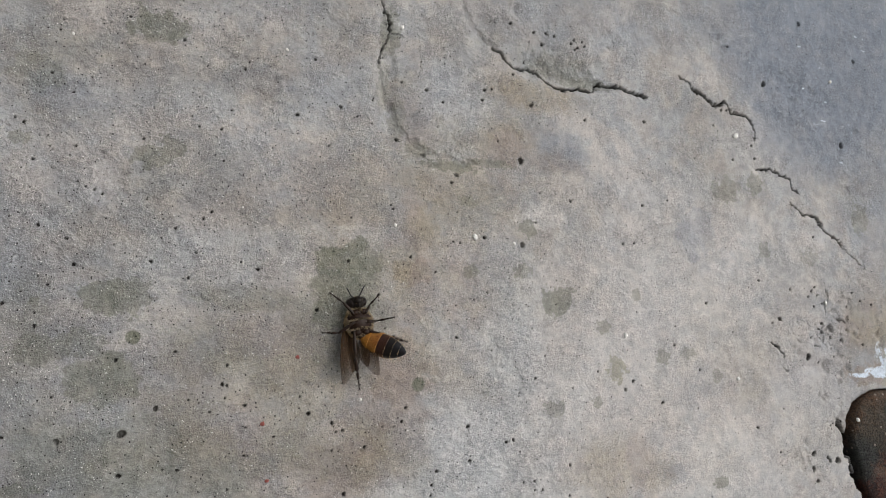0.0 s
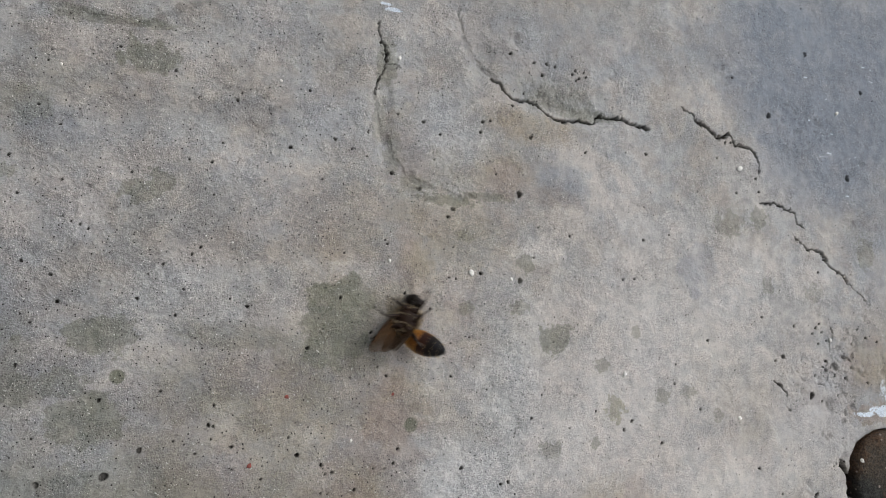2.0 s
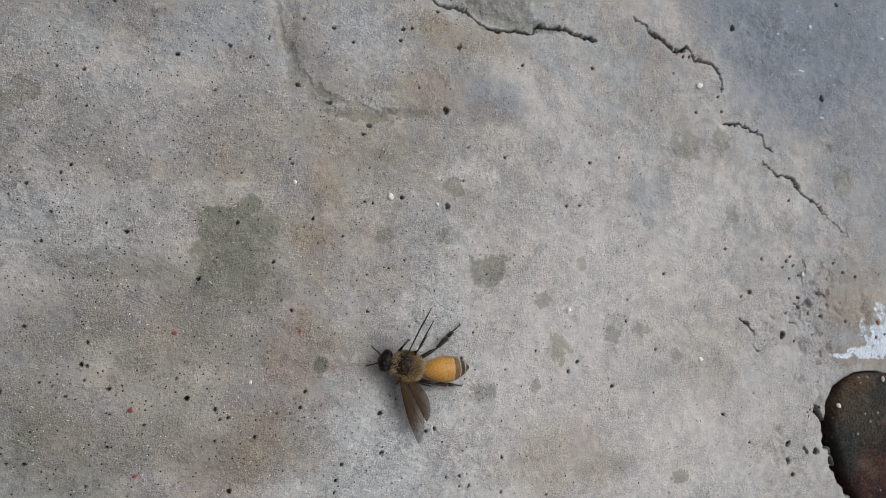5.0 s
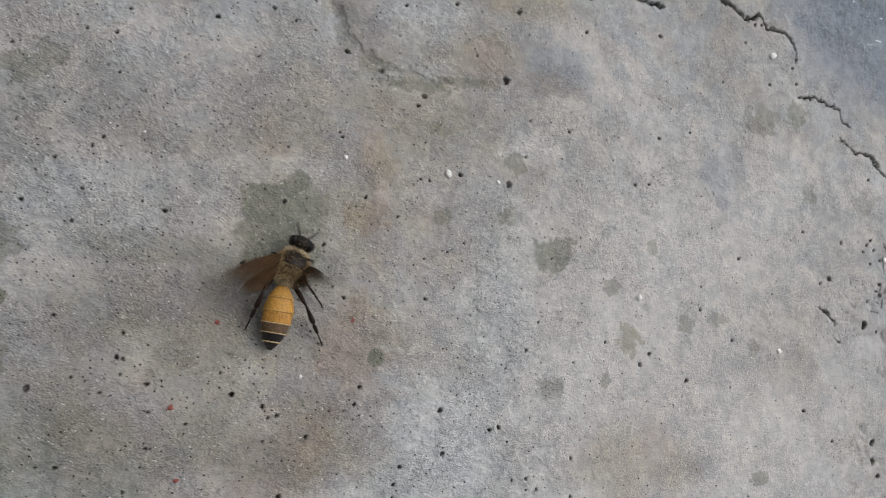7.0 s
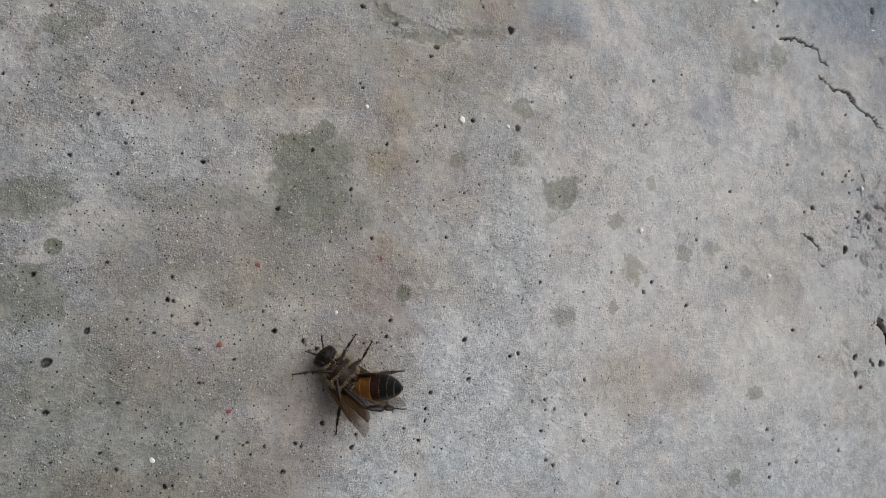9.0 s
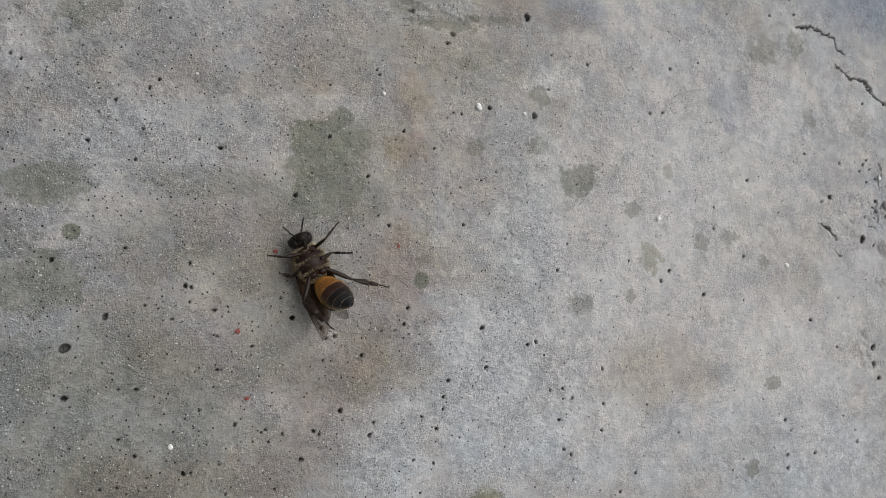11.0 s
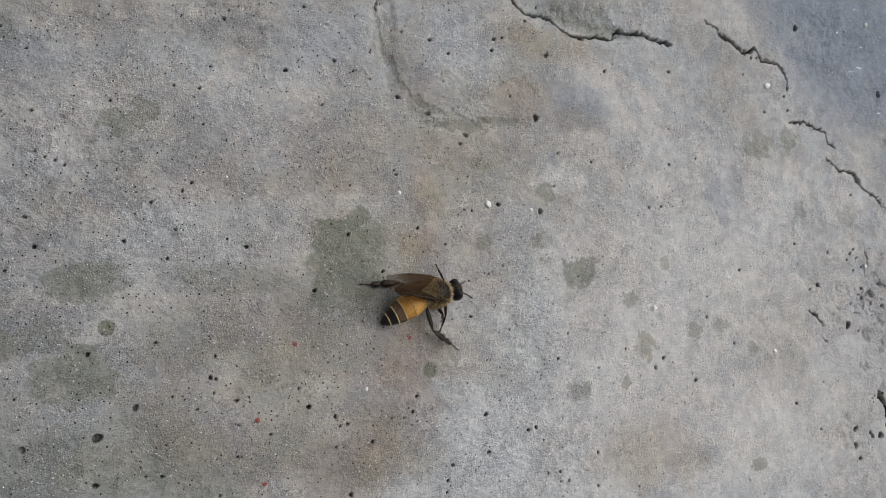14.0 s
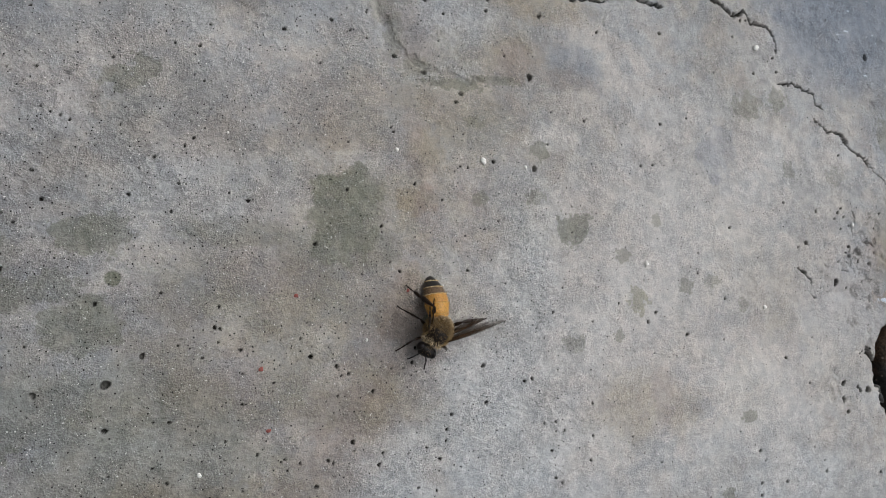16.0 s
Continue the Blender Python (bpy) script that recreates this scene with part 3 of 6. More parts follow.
stain(damp, 10.0, 18.0, 5.1, 0.9, 0.45, 0.40)
stain(damp, 17.6, 23.2, 4.0, 1.7, 0.20, 0.50)
stain(damp, -15.8, -14.6, 7.7, 5.3, 0.40, 0.60)
stain(damp, -24.1, -19.2, 8.4, 6.2, 0.30, 0.60)
stain(damp, -35.8, -12.7, 14.0, 3.0, 0.35, 0.60)
stain(damp, -65.6, -39.3, 10.0, 7.2, 0.40, 0.60)
stain(damp, -43.3, -42.1, 13.1, 5.6, 0.35, 0.60)
stain(damp, -72.6, -17.8, 4.9, 8.2, 0.30, 0.60)
stain(damp, -43.3, -47.1, 12.3, 7.2, 0.40, 0.60)
stain(pale, 0.9, 28.5, 7.4, 7.1, 0.12, 0.60)
stain(pale, 9.3, -39.4, 10.8, 8.6, 0.55, 0.60)
stain(pale, 12.3, -19.7, 8.7, 8.9, 0.35, 0.60)
stain(pale, -47.5, -12.5, 11.3, 4.9, 0.15, 0.60)
stain(pale, -25.2, -0.4, 5.3, 3.2, 0.35, 0.60)
stain(damp, -50.7, -49.8, 16.1, 11.7, 0.45, 0.70)
stain(damp, -57.0, -56.2, 9.8, 6.1, 0.40, 0.60)
stain(pale, 37.4, -27.0, 37.0, 27.0, 0.55, 0.80)
stain(pale, 48.4, -10.9, 38.0, 24.3, 0.50, 0.80)
stain(pale, 76.1, 1.0, 19.7, 15.7, 0.30, 0.80)
stain(pale, 79.4, -46.0, 26.7, 18.0, 0.30, 0.80)
stain(chalk, 3.6, -38.5, 7.1, 12.2, 0.60, 0.60)
stain(chalk, 17.1, -8.1, 7.7, 6.9, 0.35, 0.60)
stain(chalk, -4.5, -47.4, 5.8, 5.4, 0.45, 0.60)
stain(chalk, -47.7, -9.5, 12.3, 4.4, 0.25, 0.60)
stain(chalk, -39.8, -6.2, 10.5, 6.0, 0.45, 0.60)
stain(ochre, -6.4, -9.3, 6.1, 8.4, 0.47, 0.60)
stain(ochre, -7.2, -24.9, 6.5, 8.7, 0.62, 0.55)
stain(ochre, -15.8, -38.0, 8.3, 6.8, 0.55, 0.60)
stain(ochre, -26.1, -34.2, 5.9, 4.8, 0.47, 0.60)
stain(ochre, -7.3, -28.3, 4.7, 3.2, 0.55, 0.50)
stain(ochre, -6.0, -5.7, 4.4, 3.4, 0.70, 0.50)
stain(ochre, -8.9, -27.1, 5.6, 4.6, 0.62, 0.50)
stain(ochre, -12.7, -13.3, 5.6, 5.6, 0.39, 0.60)
stain(chalk, 7.2, -43.7, 6.1, 18.4, 0.30, 0.60)
stain(blue, -13.2, -32.8, 6.3, 5.9, 0.30, 0.70)
stain(damp, -17.3, -7.4, 5.5, 6.4, 0.60, 0.50)
stain(blue, -3.9, 28.7, 8.3, 7.5, 0.40, 0.60)
stain(blue, 16.0, 51.6, 17.3, 7.5, 0.35, 0.70)
stain(blue, -23.3, 30.1, 7.6, 10.0, 0.30, 0.70)
stain(blue, -34.1, 43.8, 9.5, 5.5, 0.30, 0.70)
# darker bands along the upper-left fold
stain(damp, -66.8, 40.3, 5.4, 1.4, 0.60, 0.60)
stain(damp, -56.8, 40.9, 4.7, 1.0, 0.60, 0.60)
stain(lime, -13.8, 53.7, 1.2, 0.3, 0.90, 0.40)
stain(lime, -12.4, 52.8, 1.7, 0.4, 1.00, 0.40)
stain(ochre, -4.6, -13.9, 22.0, 30.3, 0.30, 0.80)
stain(ochre, -11.2, -41.1, 18.5, 14.0, 0.25, 0.80)
stain(blue, 107.8, 56.7, 38.9, 28.6, 1.00, 0.45)
stain(blue, 77.4, 61.3, 21.0, 8.6, 0.60, 0.50)
stain(blue, 96.4, 48.9, 14.8, 8.8, 1.00, 0.50)
stain(blue, 87.3, 41.7, 10.6, 5.7, 0.90, 0.50)
stain(blue, 89.3, 52.0, 21.7, 11.6, 0.90, 0.50)
stain(blue, 92.6, 44.0, 19.9, 8.6, 0.50, 0.50)
stain(blue, 118.0, 30.1, 13.7, 26.6, 0.50, 0.50)
stain(blue, 33.5, 54.1, 35.3, 6.5, 0.35, 0.60)
stain(blue, -70.3, 20.1, 6.6, 4.4, 0.45, 0.50)
stain(chalk, -41.3, -5.5, 15.7, 6.1, 0.45, 0.60)
stain(chalk, -0.4, 28.3, 10.5, 8.8, 0.40, 0.55)
stain(blue, -1.6, 29.3, 9.8, 8.8, 0.30, 0.50)
stain(chalk, 14.8, -18.5, 7.5, 12.3, 0.60, 0.60)
stain(chalk, 6.9, -39.4, 13.1, 10.6, 0.60, 0.60)
stain(blue, 25.6, 23.0, 5.5, 4.3, 0.50, 0.50)
stain(blue, -48.0, 6.6, 7.7, 6.1, 0.15, 0.70)
stain(blue, -49.4, -24.2, 8.3, 5.7, 0.35, 0.60)
stain(blue, 60.4, 8.7, 4.7, 5.8, 0.40, 0.40)
stain(blue, 93.7, -25.4, 10.3, 7.8, 0.25, 0.50)
stain(blue, 87.5, -8.7, 11.9, 18.4, 0.12, 0.70)
stain(blue, 100.9, -18.6, 12.4, 14.6, 0.30, 0.50)
stain(blue, -66.3, -22.1, 11.0, 8.3, 0.35, 0.60)
stain(chalk, -10.3, -56.0, 8.4, 7.9, 0.55, 0.60)
stain(chalk, 10.5, -51.9, 13.7, 8.4, 0.55, 0.60)
stain(chalk, 75.3, -62.4, 29.0, 12.0, 0.40, 0.60)
stain(blue, 55.0, -44.0, 3.4, 1.9, 0.40, 0.30)
stain(ochre, 1.5, 10.6, 18.3, 8.6, 0.39, 0.60)
stain(ochre, 11.7, 22.4, 7.7, 5.4, 0.46, 0.80)
stain(ochre, -3.9, -4.0, 12.9, 8.3, 0.43, 0.60)
stain(ochre, -0.0, -11.5, 10.6, 4.4, 0.40, 0.60)
stain(ochre, -16.7, -38.3, 16.0, 12.1, 0.47, 0.60)
stain(ochre, -35.6, -29.6, 10.8, 10.8, 0.39, 0.60)
stain(ochre, -19.7, -42.3, 9.4, 7.0, 0.55, 0.50)
stain(ochre, -8.3, -32.6, 10.0, 4.2, 0.43, 0.60)
stain(ochre, -2.5, -8.3, 7.0, 3.3, 0.39, 0.60)
stain(ochre, 75.5, -28.3, 12.7, 10.0, 0.29, 0.70)
stain(ochre, 41.4, -41.7, 12.4, 8.0, 0.46, 0.70)
stain(ochre, 24.3, 19.8, 8.1, 2.4, 0.34, 0.60)
stain(ochre, 20.0, 33.9, 12.2, 3.7, 0.46, 0.60)
stain(ochre, -8.6, 23.6, 4.7, 13.7, 0.40, 0.60)
stain(ochre, -63.0, 29.0, 16.6, 6.1, 0.29, 0.70)
stain(ochre, -56.7, 8.6, 16.6, 6.0, 0.25, 0.70)
stain(ochre, 67.7, -27.3, 40.4, 24.6, 0.25, 0.70)
stain(ochre, -34.5, -56.6, 15.4, 5.7, 0.52, 0.60)
stain(ochre, -49.9, -55.3, 8.1, 4.7, 0.52, 0.60)
stain(ochre, 36.7, -43.4, 8.5, 6.1, 0.39, 0.70)
stain(ochre, 47.8, -43.8, 7.7, 4.2, 0.46, 0.60)
stain(ochre, -31.4, -39.3, 10.8, 9.3, 0.40, 0.70)
stain(ochre, -21.1, -50.0, 10.5, 7.7, 0.40, 0.70)
stain(ochre, 110.6, -9.6, 10.4, 7.9, 0.46, 0.60)
stain(ochre, 115.5, -21.2, 12.3, 2.9, 0.47, 0.40)
stain(pale, 21.9, 8.1, 7.3, 3.0, 0.55, 0.60)
stain(pale, 32.7, 8.5, 5.5, 2.4, 0.30, 0.60)
stain(pale, 52.8, 9.3, 24.1, 15.2, 0.35, 0.70)
stain(pale, 60.2, -16.4, 27.3, 17.3, 0.45, 0.70)
stain(pale, 34.2, -4.6, 20.7, 13.1, 0.30, 0.70)
stain(pale, 67.5, -39.5, 24.5, 13.3, 0.60, 0.70)
stain(pale, 89.0, -28.3, 18.0, 14.1, 0.50, 0.70)
stain(pale, -21.1, -36.1, 3.6, 2.6, 0.70, 0.50)
stain(pale, -37.8, -26.7, 2.9, 3.3, 0.50, 0.50)
stain(pale, -16.6, 0.9, 5.1, 1.9, 0.55, 0.50)
stain(pale, 10.4, -36.2, 12.1, 8.6, 0.40, 0.60)
stain(pale, -6.4, -24.7, 5.7, 2.6, 0.30, 0.60)
stain(pale, -63.7, 6.2, 3.5, 2.9, 0.40, 0.60)
stain(pale, 78.4, 30.7, 11.9, 9.6, 0.30, 0.70)
stain(pale, -42.1, -8.1, 6.8, 3.5, 0.15, 0.60)
stain(pale, 3.6, -38.5, 6.1, 11.2, 0.40, 0.70)
stain(pale, -8.4, -48.1, 5.7, 3.6, 0.40, 0.60)
stain(pale, 63.8, -44.4, 15.2, 6.5, 0.35, 0.60)
stain(pale, -49.9, -54.5, 1.0, 0.8, 0.40, 0.50)
stain(pale, -22.8, -29.1, 3.5, 1.6, 0.50, 0.50)
stain(pale, 88.8, 33.5, 10.6, 8.4, 0.20, 0.70)
stain(pale, -12.6, 34.5, 2.8, 3.9, 0.25, 0.60)
stain(pale, 91.4, 7.6, 8.7, 8.2, 0.30, 0.60)
stain(lime, 123.7, -17.6, 7.6, 3.3, 0.85, 0.40)
stain(lime, 116.0, -20.6, 5.4, 1.5, 0.75, 0.50)
stain(lime, 129.0, -14.8, 8.8, 5.2, 0.90, 0.40)
stain(lime, 108.5, -21.6, 3.3, 0.6, 0.60, 0.50)
stain(lime, 119.9, -11.6, 2.1, 2.3, 0.50, 0.60)
stain(lime, 128.2, -23.2, 3.2, 1.8, 0.80, 0.40)
stain(lime, 114.4, -15.4, 1.7, 2.5, 0.40, 0.60)
stain(moss, 6.6, -62.6, 3.1, 2.2, 0.80, 0.50)
stain(ochre, -24.2, -29.8, 13.0, 12.0, 0.30, 0.80)
stain(ochre, -11.4, -29.9, 8.0, 11.0, 0.32, 0.70)
stain(ochre, -20.4, -41.9, 13.0, 9.0, 0.34, 0.70)
stain(damp, -60.0, -27.9, 5.5, 3.6, 0.50, 0.35)
stain(damp, -58.4, -13.7, 5.0, 3.2, 0.50, 0.30)
stain(damp, -63.8, -21.7, 3.6, 2.6, 0.40, 0.30)
stain(damp, -58.0, -39.5, 8.0, 4.5, 0.40, 0.40)
stain(chalk, 12.4, -22.5, 4.0, 11.0, 0.40, 0.60)
stain(chalk, 5.5, -39.4, 7.0, 8.0, 0.40, 0.60)
stain(blue, -49.7, -27.9, 8.0, 10.0, 0.30, 0.60)
stain(chalk, -40.1, -7.0, 9.0, 5.0, 0.40, 0.60)
stain(blue, -38.6, 27.9, 6.0, 2.4, 0.35, 0.50)
stain(blue, 22.8, 25.7, 5.0, 4.0, 0.30, 0.50)
stain(pale, 21.9, 7.5, 4.0, 1.8, 0.50, 0.50)
stain(pale, -16.6, 1.4, 5.0, 1.4, 0.45, 0.50)
stain(pale, 60.5, 15.2, 6.0, 4.0, 0.30, 0.60)
stain(blue, 91.9, 49.6, 9.0, 8.0, 0.70, 0.50)
stain(ochre, -31.7, -30.3, 18.0, 13.0, 0.41, 0.80)
stain(ochre, -16.4, -37.2, 12.0, 10.0, 0.41, 0.80)
stain(damp, -43.0, -22.0, 12.0, 9.0, 0.30, 0.70)
stain(damp, -24.2, -38.9, 12.0, 8.0, 0.28, 0.70)
stain(ochre, -23.9, -45.1, 14.0, 8.0, 0.34, 0.70)
stain(ochre, -31.1, -29.7, 10.0, 12.0, 0.29, 0.80)
stain(damp, -17.1, -22.8, 10.0, 6.0, 0.25, 0.70)
stain(ochre, -5.1, 2.7, 5.0, 7.0, 0.52, 0.60)
stain(ochre, -1.3, 22.4, 8.0, 5.0, 0.40, 0.60)
crumble(101.8, -12.3, 6.0, 14.0, 0.50)
crumble(91.3, -14.1, 6.0, 7.0, 0.50)
crumble(100.8, -30.0, 7.0, 7.0, 0.35)
crumble(114.5, -11.7, 7.0, 6.0, 0.30)
crumble(23.9, 42.1, 8.0, 3.0, 0.50)
crumble(102.9, -13.2, 5.0, 12.0, 0.40)
crumble(-72.0, -6.6, 10.0, 8.0, 0.20)
crumble(-60.9, 5.1, 10.0, 8.0, 0.25)
crumble(91.2, -41.0, 7.0, 4.0, 0.40)
crumble(107.5, 7.6, 4.0, 12.0, 0.30)
stain(ochre, -11.9, -5.8, 48, 34, 0.34, 0.95)
pit(120.8, -16.5, 0.50)
pit(122.4, -15.6, 0.40)
pit(125.4, -17.8, 0.45)
pit(118.2, -17.3, 0.40)
pit(126.8, -13.7, 0.30)
pit(124.1, -13.2, 0.30)
stain(ochre, -37.9, -37.4, 14.0, 9.0, 0.42, 0.70)
stain(damp, -49.4, -39.6, 12.0, 9.0, 0.40, 0.70)
stain(damp, -31.4, -25.1, 9.0, 5.0, 0.20, 0.70)
stain(ochre, -30.9, -32.8, 8.0, 6.0, 0.40, 0.70)
stain(ochre, -30.1, -27.4, 13.0, 8.0, 0.36, 0.80)
stain(damp, -32.8, -25.6, 11.0, 7.0, 0.26, 0.80)
stain(ochre, -15.1, -29.4, 9.0, 6.0, 0.34, 0.70)
stain(damp, -19.2, -12.6, 7.0, 5.0, 0.30, 0.70)
stain(ochre, -11.4, -6.6, 7.0, 5.0, 0.36, 0.70)
stain(blue, 86.5, 44.4, 5.0, 9.0, 0.90, 0.50)
stain(blue, 72.3, 60.3, 7.0, 5.0, 0.55, 0.50)
stain(blue, 107.2, 43.3, 5.0, 12.0, 0.75, 0.50)
stain(pale, 100.6, 64.3, 3.0, 2.0, 0.30, 0.50)
stain(pale, 84.3, 59.8, 3.0, 4.0, 0.25, 0.60)
stain(ochre, 102.3, 14.1, 4.0, 6.0, 0.25, 0.60)
crumble(89.2, 47.7, 9.0, 13.0, 0.22)
crumble(108.4, 28.9, 7.0, 14.0, 0.22)
crumble(70.6, 57.2, 9.0, 7.0, 0.20)
crumble(40.9, 47.6, 9.0, 5.0, 0.25)
crumble(-20.9, 40.0, 8.0, 5.0, 0.20)
crumble(-38.6, 29.0, 8.0, 4.0, 0.25)
crumble(12.9, 51.3, 7.0, 4.0, 0.30)
for k in range(14):  # pale scratches on the blue skin
    a, b, c = rng.random(3)
    x, y = 92 + 34 * a, 30 + 34 * b
    stain(lime, x, y, 0.25 + 0.5 * c, 0.16, 0.6, 0.4)
stain(coarse, 15.4, -27.1, 9.0, 17.0, 0.85, 0.70)
stain(coarse, 21.7, -42.7, 9.0, 6.0, 0.80, 0.70)
stain(coarse, 5.7, -39.4, 7.0, 8.0, 0.80, 0.70)
stain(coarse, -63.0, 7.8, 9.0, 7.0, 0.90, 0.70)
stain(coarse, -39.7, 0.3, 9.0, 6.0, 0.90, 0.70)
stain(coarse, -71.7, -10.4, 8.0, 7.0, 0.90, 0.70)
stain(coarse, -65.3, 11.6, 10.0, 9.0, 1.00, 0.70)
stain(coarse, -43.6, -23.0, 10.0, 8.0, 0.95, 0.70)
stain(coarse, 87.3, -16.5, 5.0, 6.0, 0.50, 0.70)
stain(ochre, -27.8, -25.8, 24.0, 16.0, 0.46, 0.80)
# broad brown and dark tints that stand in for shade at the lower left
stain(ochre, -39.3, -35.5, 14.0, 10.0, 0.40, 0.80)
stain(damp, -46.3, -35.5, 12.0, 12.0, 0.30, 0.80)
stain(damp, -55.6, -20.4, 1.16, 1.16, 1.00, 0.20, 0.15)
stain(damp, -4.0, -26.9, 1.31, 1.31, 0.95, 0.20, 0.15)
dent(26.6, 40.6, 11.9, 4.3, 1.70)
dent(7.3, 45.3, 2.9, 6.1, 0.60)
dent(32.3, 38.4, 8.6, 1.8, 0.50)
dent(-12.7, 31.1, 1.5, 7.1, 0.90)
dent(-9.1, 22.6, 2.8, 3.9, 0.70)
dent(94.3, 41.4, 21.8, 8.6, 0.50)
dent(62.0, 10.2, 2.2, 4.6, 0.40)
dent(90.5, -20.3, 6.8, 2.6, 0.40)
dent(-14.1, 41.3, 1.6, 5.8, 0.35)
dent(-55.6, -20.4, 1.2, 1.1, 0.12)
dent(-4.0, -26.9, 1.1, 1.1, 0.15)
dent(96.5, -20.1, 4.5, 1.8, 0.40)
dent(57.2, -39.8, 5.4, 2.4, -0.35)
dent(0.9, 27.3, 8.7, 7.0, -0.40)
dent(-20.0, -36.3, 4.2, 2.5, -0.25)
dent(55.7, -17.9, 17.8, 11.0, -0.40)
dent(8.0, 39.3, 7.8, 3.6, -0.30)
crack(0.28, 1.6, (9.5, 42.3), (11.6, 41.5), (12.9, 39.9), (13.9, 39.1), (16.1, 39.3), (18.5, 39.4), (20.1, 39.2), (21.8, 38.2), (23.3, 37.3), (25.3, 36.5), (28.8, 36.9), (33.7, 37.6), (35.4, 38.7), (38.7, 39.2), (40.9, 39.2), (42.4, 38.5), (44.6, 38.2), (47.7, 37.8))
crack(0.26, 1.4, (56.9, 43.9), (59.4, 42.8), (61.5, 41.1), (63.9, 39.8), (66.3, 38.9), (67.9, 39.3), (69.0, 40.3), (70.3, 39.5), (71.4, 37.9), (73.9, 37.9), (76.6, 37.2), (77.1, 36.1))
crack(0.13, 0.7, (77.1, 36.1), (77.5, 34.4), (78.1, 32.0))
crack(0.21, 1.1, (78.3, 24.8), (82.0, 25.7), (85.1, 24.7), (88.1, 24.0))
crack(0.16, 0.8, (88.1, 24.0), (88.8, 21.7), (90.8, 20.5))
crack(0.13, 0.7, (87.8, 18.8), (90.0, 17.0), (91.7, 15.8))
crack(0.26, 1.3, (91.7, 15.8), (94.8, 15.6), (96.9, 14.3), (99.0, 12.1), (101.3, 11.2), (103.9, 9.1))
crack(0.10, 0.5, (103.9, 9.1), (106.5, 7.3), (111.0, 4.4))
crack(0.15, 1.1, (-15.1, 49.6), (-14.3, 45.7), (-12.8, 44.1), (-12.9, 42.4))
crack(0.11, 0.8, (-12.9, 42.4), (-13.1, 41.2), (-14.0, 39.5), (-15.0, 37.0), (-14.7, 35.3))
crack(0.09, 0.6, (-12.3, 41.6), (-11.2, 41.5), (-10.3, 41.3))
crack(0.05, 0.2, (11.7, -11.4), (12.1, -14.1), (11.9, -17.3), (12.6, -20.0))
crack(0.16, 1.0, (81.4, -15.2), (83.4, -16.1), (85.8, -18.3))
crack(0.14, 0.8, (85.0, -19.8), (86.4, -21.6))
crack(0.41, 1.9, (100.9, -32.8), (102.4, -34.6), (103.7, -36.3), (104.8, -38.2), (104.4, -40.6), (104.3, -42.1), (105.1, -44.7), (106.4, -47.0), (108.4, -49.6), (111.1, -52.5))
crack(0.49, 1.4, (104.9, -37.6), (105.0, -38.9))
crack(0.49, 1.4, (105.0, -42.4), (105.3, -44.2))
# shallow folds, their shade painted along them as faint dark lines
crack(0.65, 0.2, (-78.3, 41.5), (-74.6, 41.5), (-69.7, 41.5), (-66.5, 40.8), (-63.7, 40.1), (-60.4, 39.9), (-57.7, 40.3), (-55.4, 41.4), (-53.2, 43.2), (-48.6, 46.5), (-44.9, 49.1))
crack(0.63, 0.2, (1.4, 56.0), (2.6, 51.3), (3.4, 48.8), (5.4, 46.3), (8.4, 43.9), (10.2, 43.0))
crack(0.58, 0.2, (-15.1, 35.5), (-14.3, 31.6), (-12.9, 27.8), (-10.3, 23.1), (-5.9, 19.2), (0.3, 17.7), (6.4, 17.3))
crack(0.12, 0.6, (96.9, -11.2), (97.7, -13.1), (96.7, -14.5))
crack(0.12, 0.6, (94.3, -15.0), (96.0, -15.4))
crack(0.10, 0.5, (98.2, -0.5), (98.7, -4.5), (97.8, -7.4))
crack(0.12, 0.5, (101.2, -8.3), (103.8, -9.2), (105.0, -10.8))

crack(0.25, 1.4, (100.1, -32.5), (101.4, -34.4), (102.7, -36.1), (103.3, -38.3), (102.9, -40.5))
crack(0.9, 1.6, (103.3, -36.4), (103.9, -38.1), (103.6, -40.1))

# the bed of the brick
BRICK = (129.7, -40.2, 27.5, 15.6, 12.0, 0.0)  # centre, half sizes, corner, turn
SLANT = 0.25  # its end leans


def brick_rim(x, y):
    """Signed distance to the brick's rounded outline."""
    cx, cy, hx, hy, corner, turn = BRICK
    c, s = math.cos(radians(turn)), math.sin(radians(turn))
    x = x - SLANT * np.maximum(0, 9 - (y - cy))
    u, v = np.abs(c * (x - cx) + s * (y - cy)) - hx + corner, np.abs(c * (y - cy) - s * (x - cx)) - hy + corner
    return np.hypot(np.maximum(u, 0), np.maximum(v, 0)) + np.minimum(np.maximum(u, v), 0) - corner


w = window(*BRICK[:2], 48)
rim = brick_rim(XX[w], YY[w]) + 1.5 * (rough(XX[w], YY[w], 5, 51, 4) - 0.42)
height[w] -= 7 * step01((0.15 - rim) / 0.6)
# gap round the brick painted dark in patches, as dirt and shade
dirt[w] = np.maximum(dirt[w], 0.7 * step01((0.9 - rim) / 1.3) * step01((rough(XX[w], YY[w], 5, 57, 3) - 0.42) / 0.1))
pick = rng.random((420, 3))
for a, b, c in pick:
    pit(-90 + 228 * a**1.25, -84 + 174 * b, 0.11 + 0.16 * c**3)


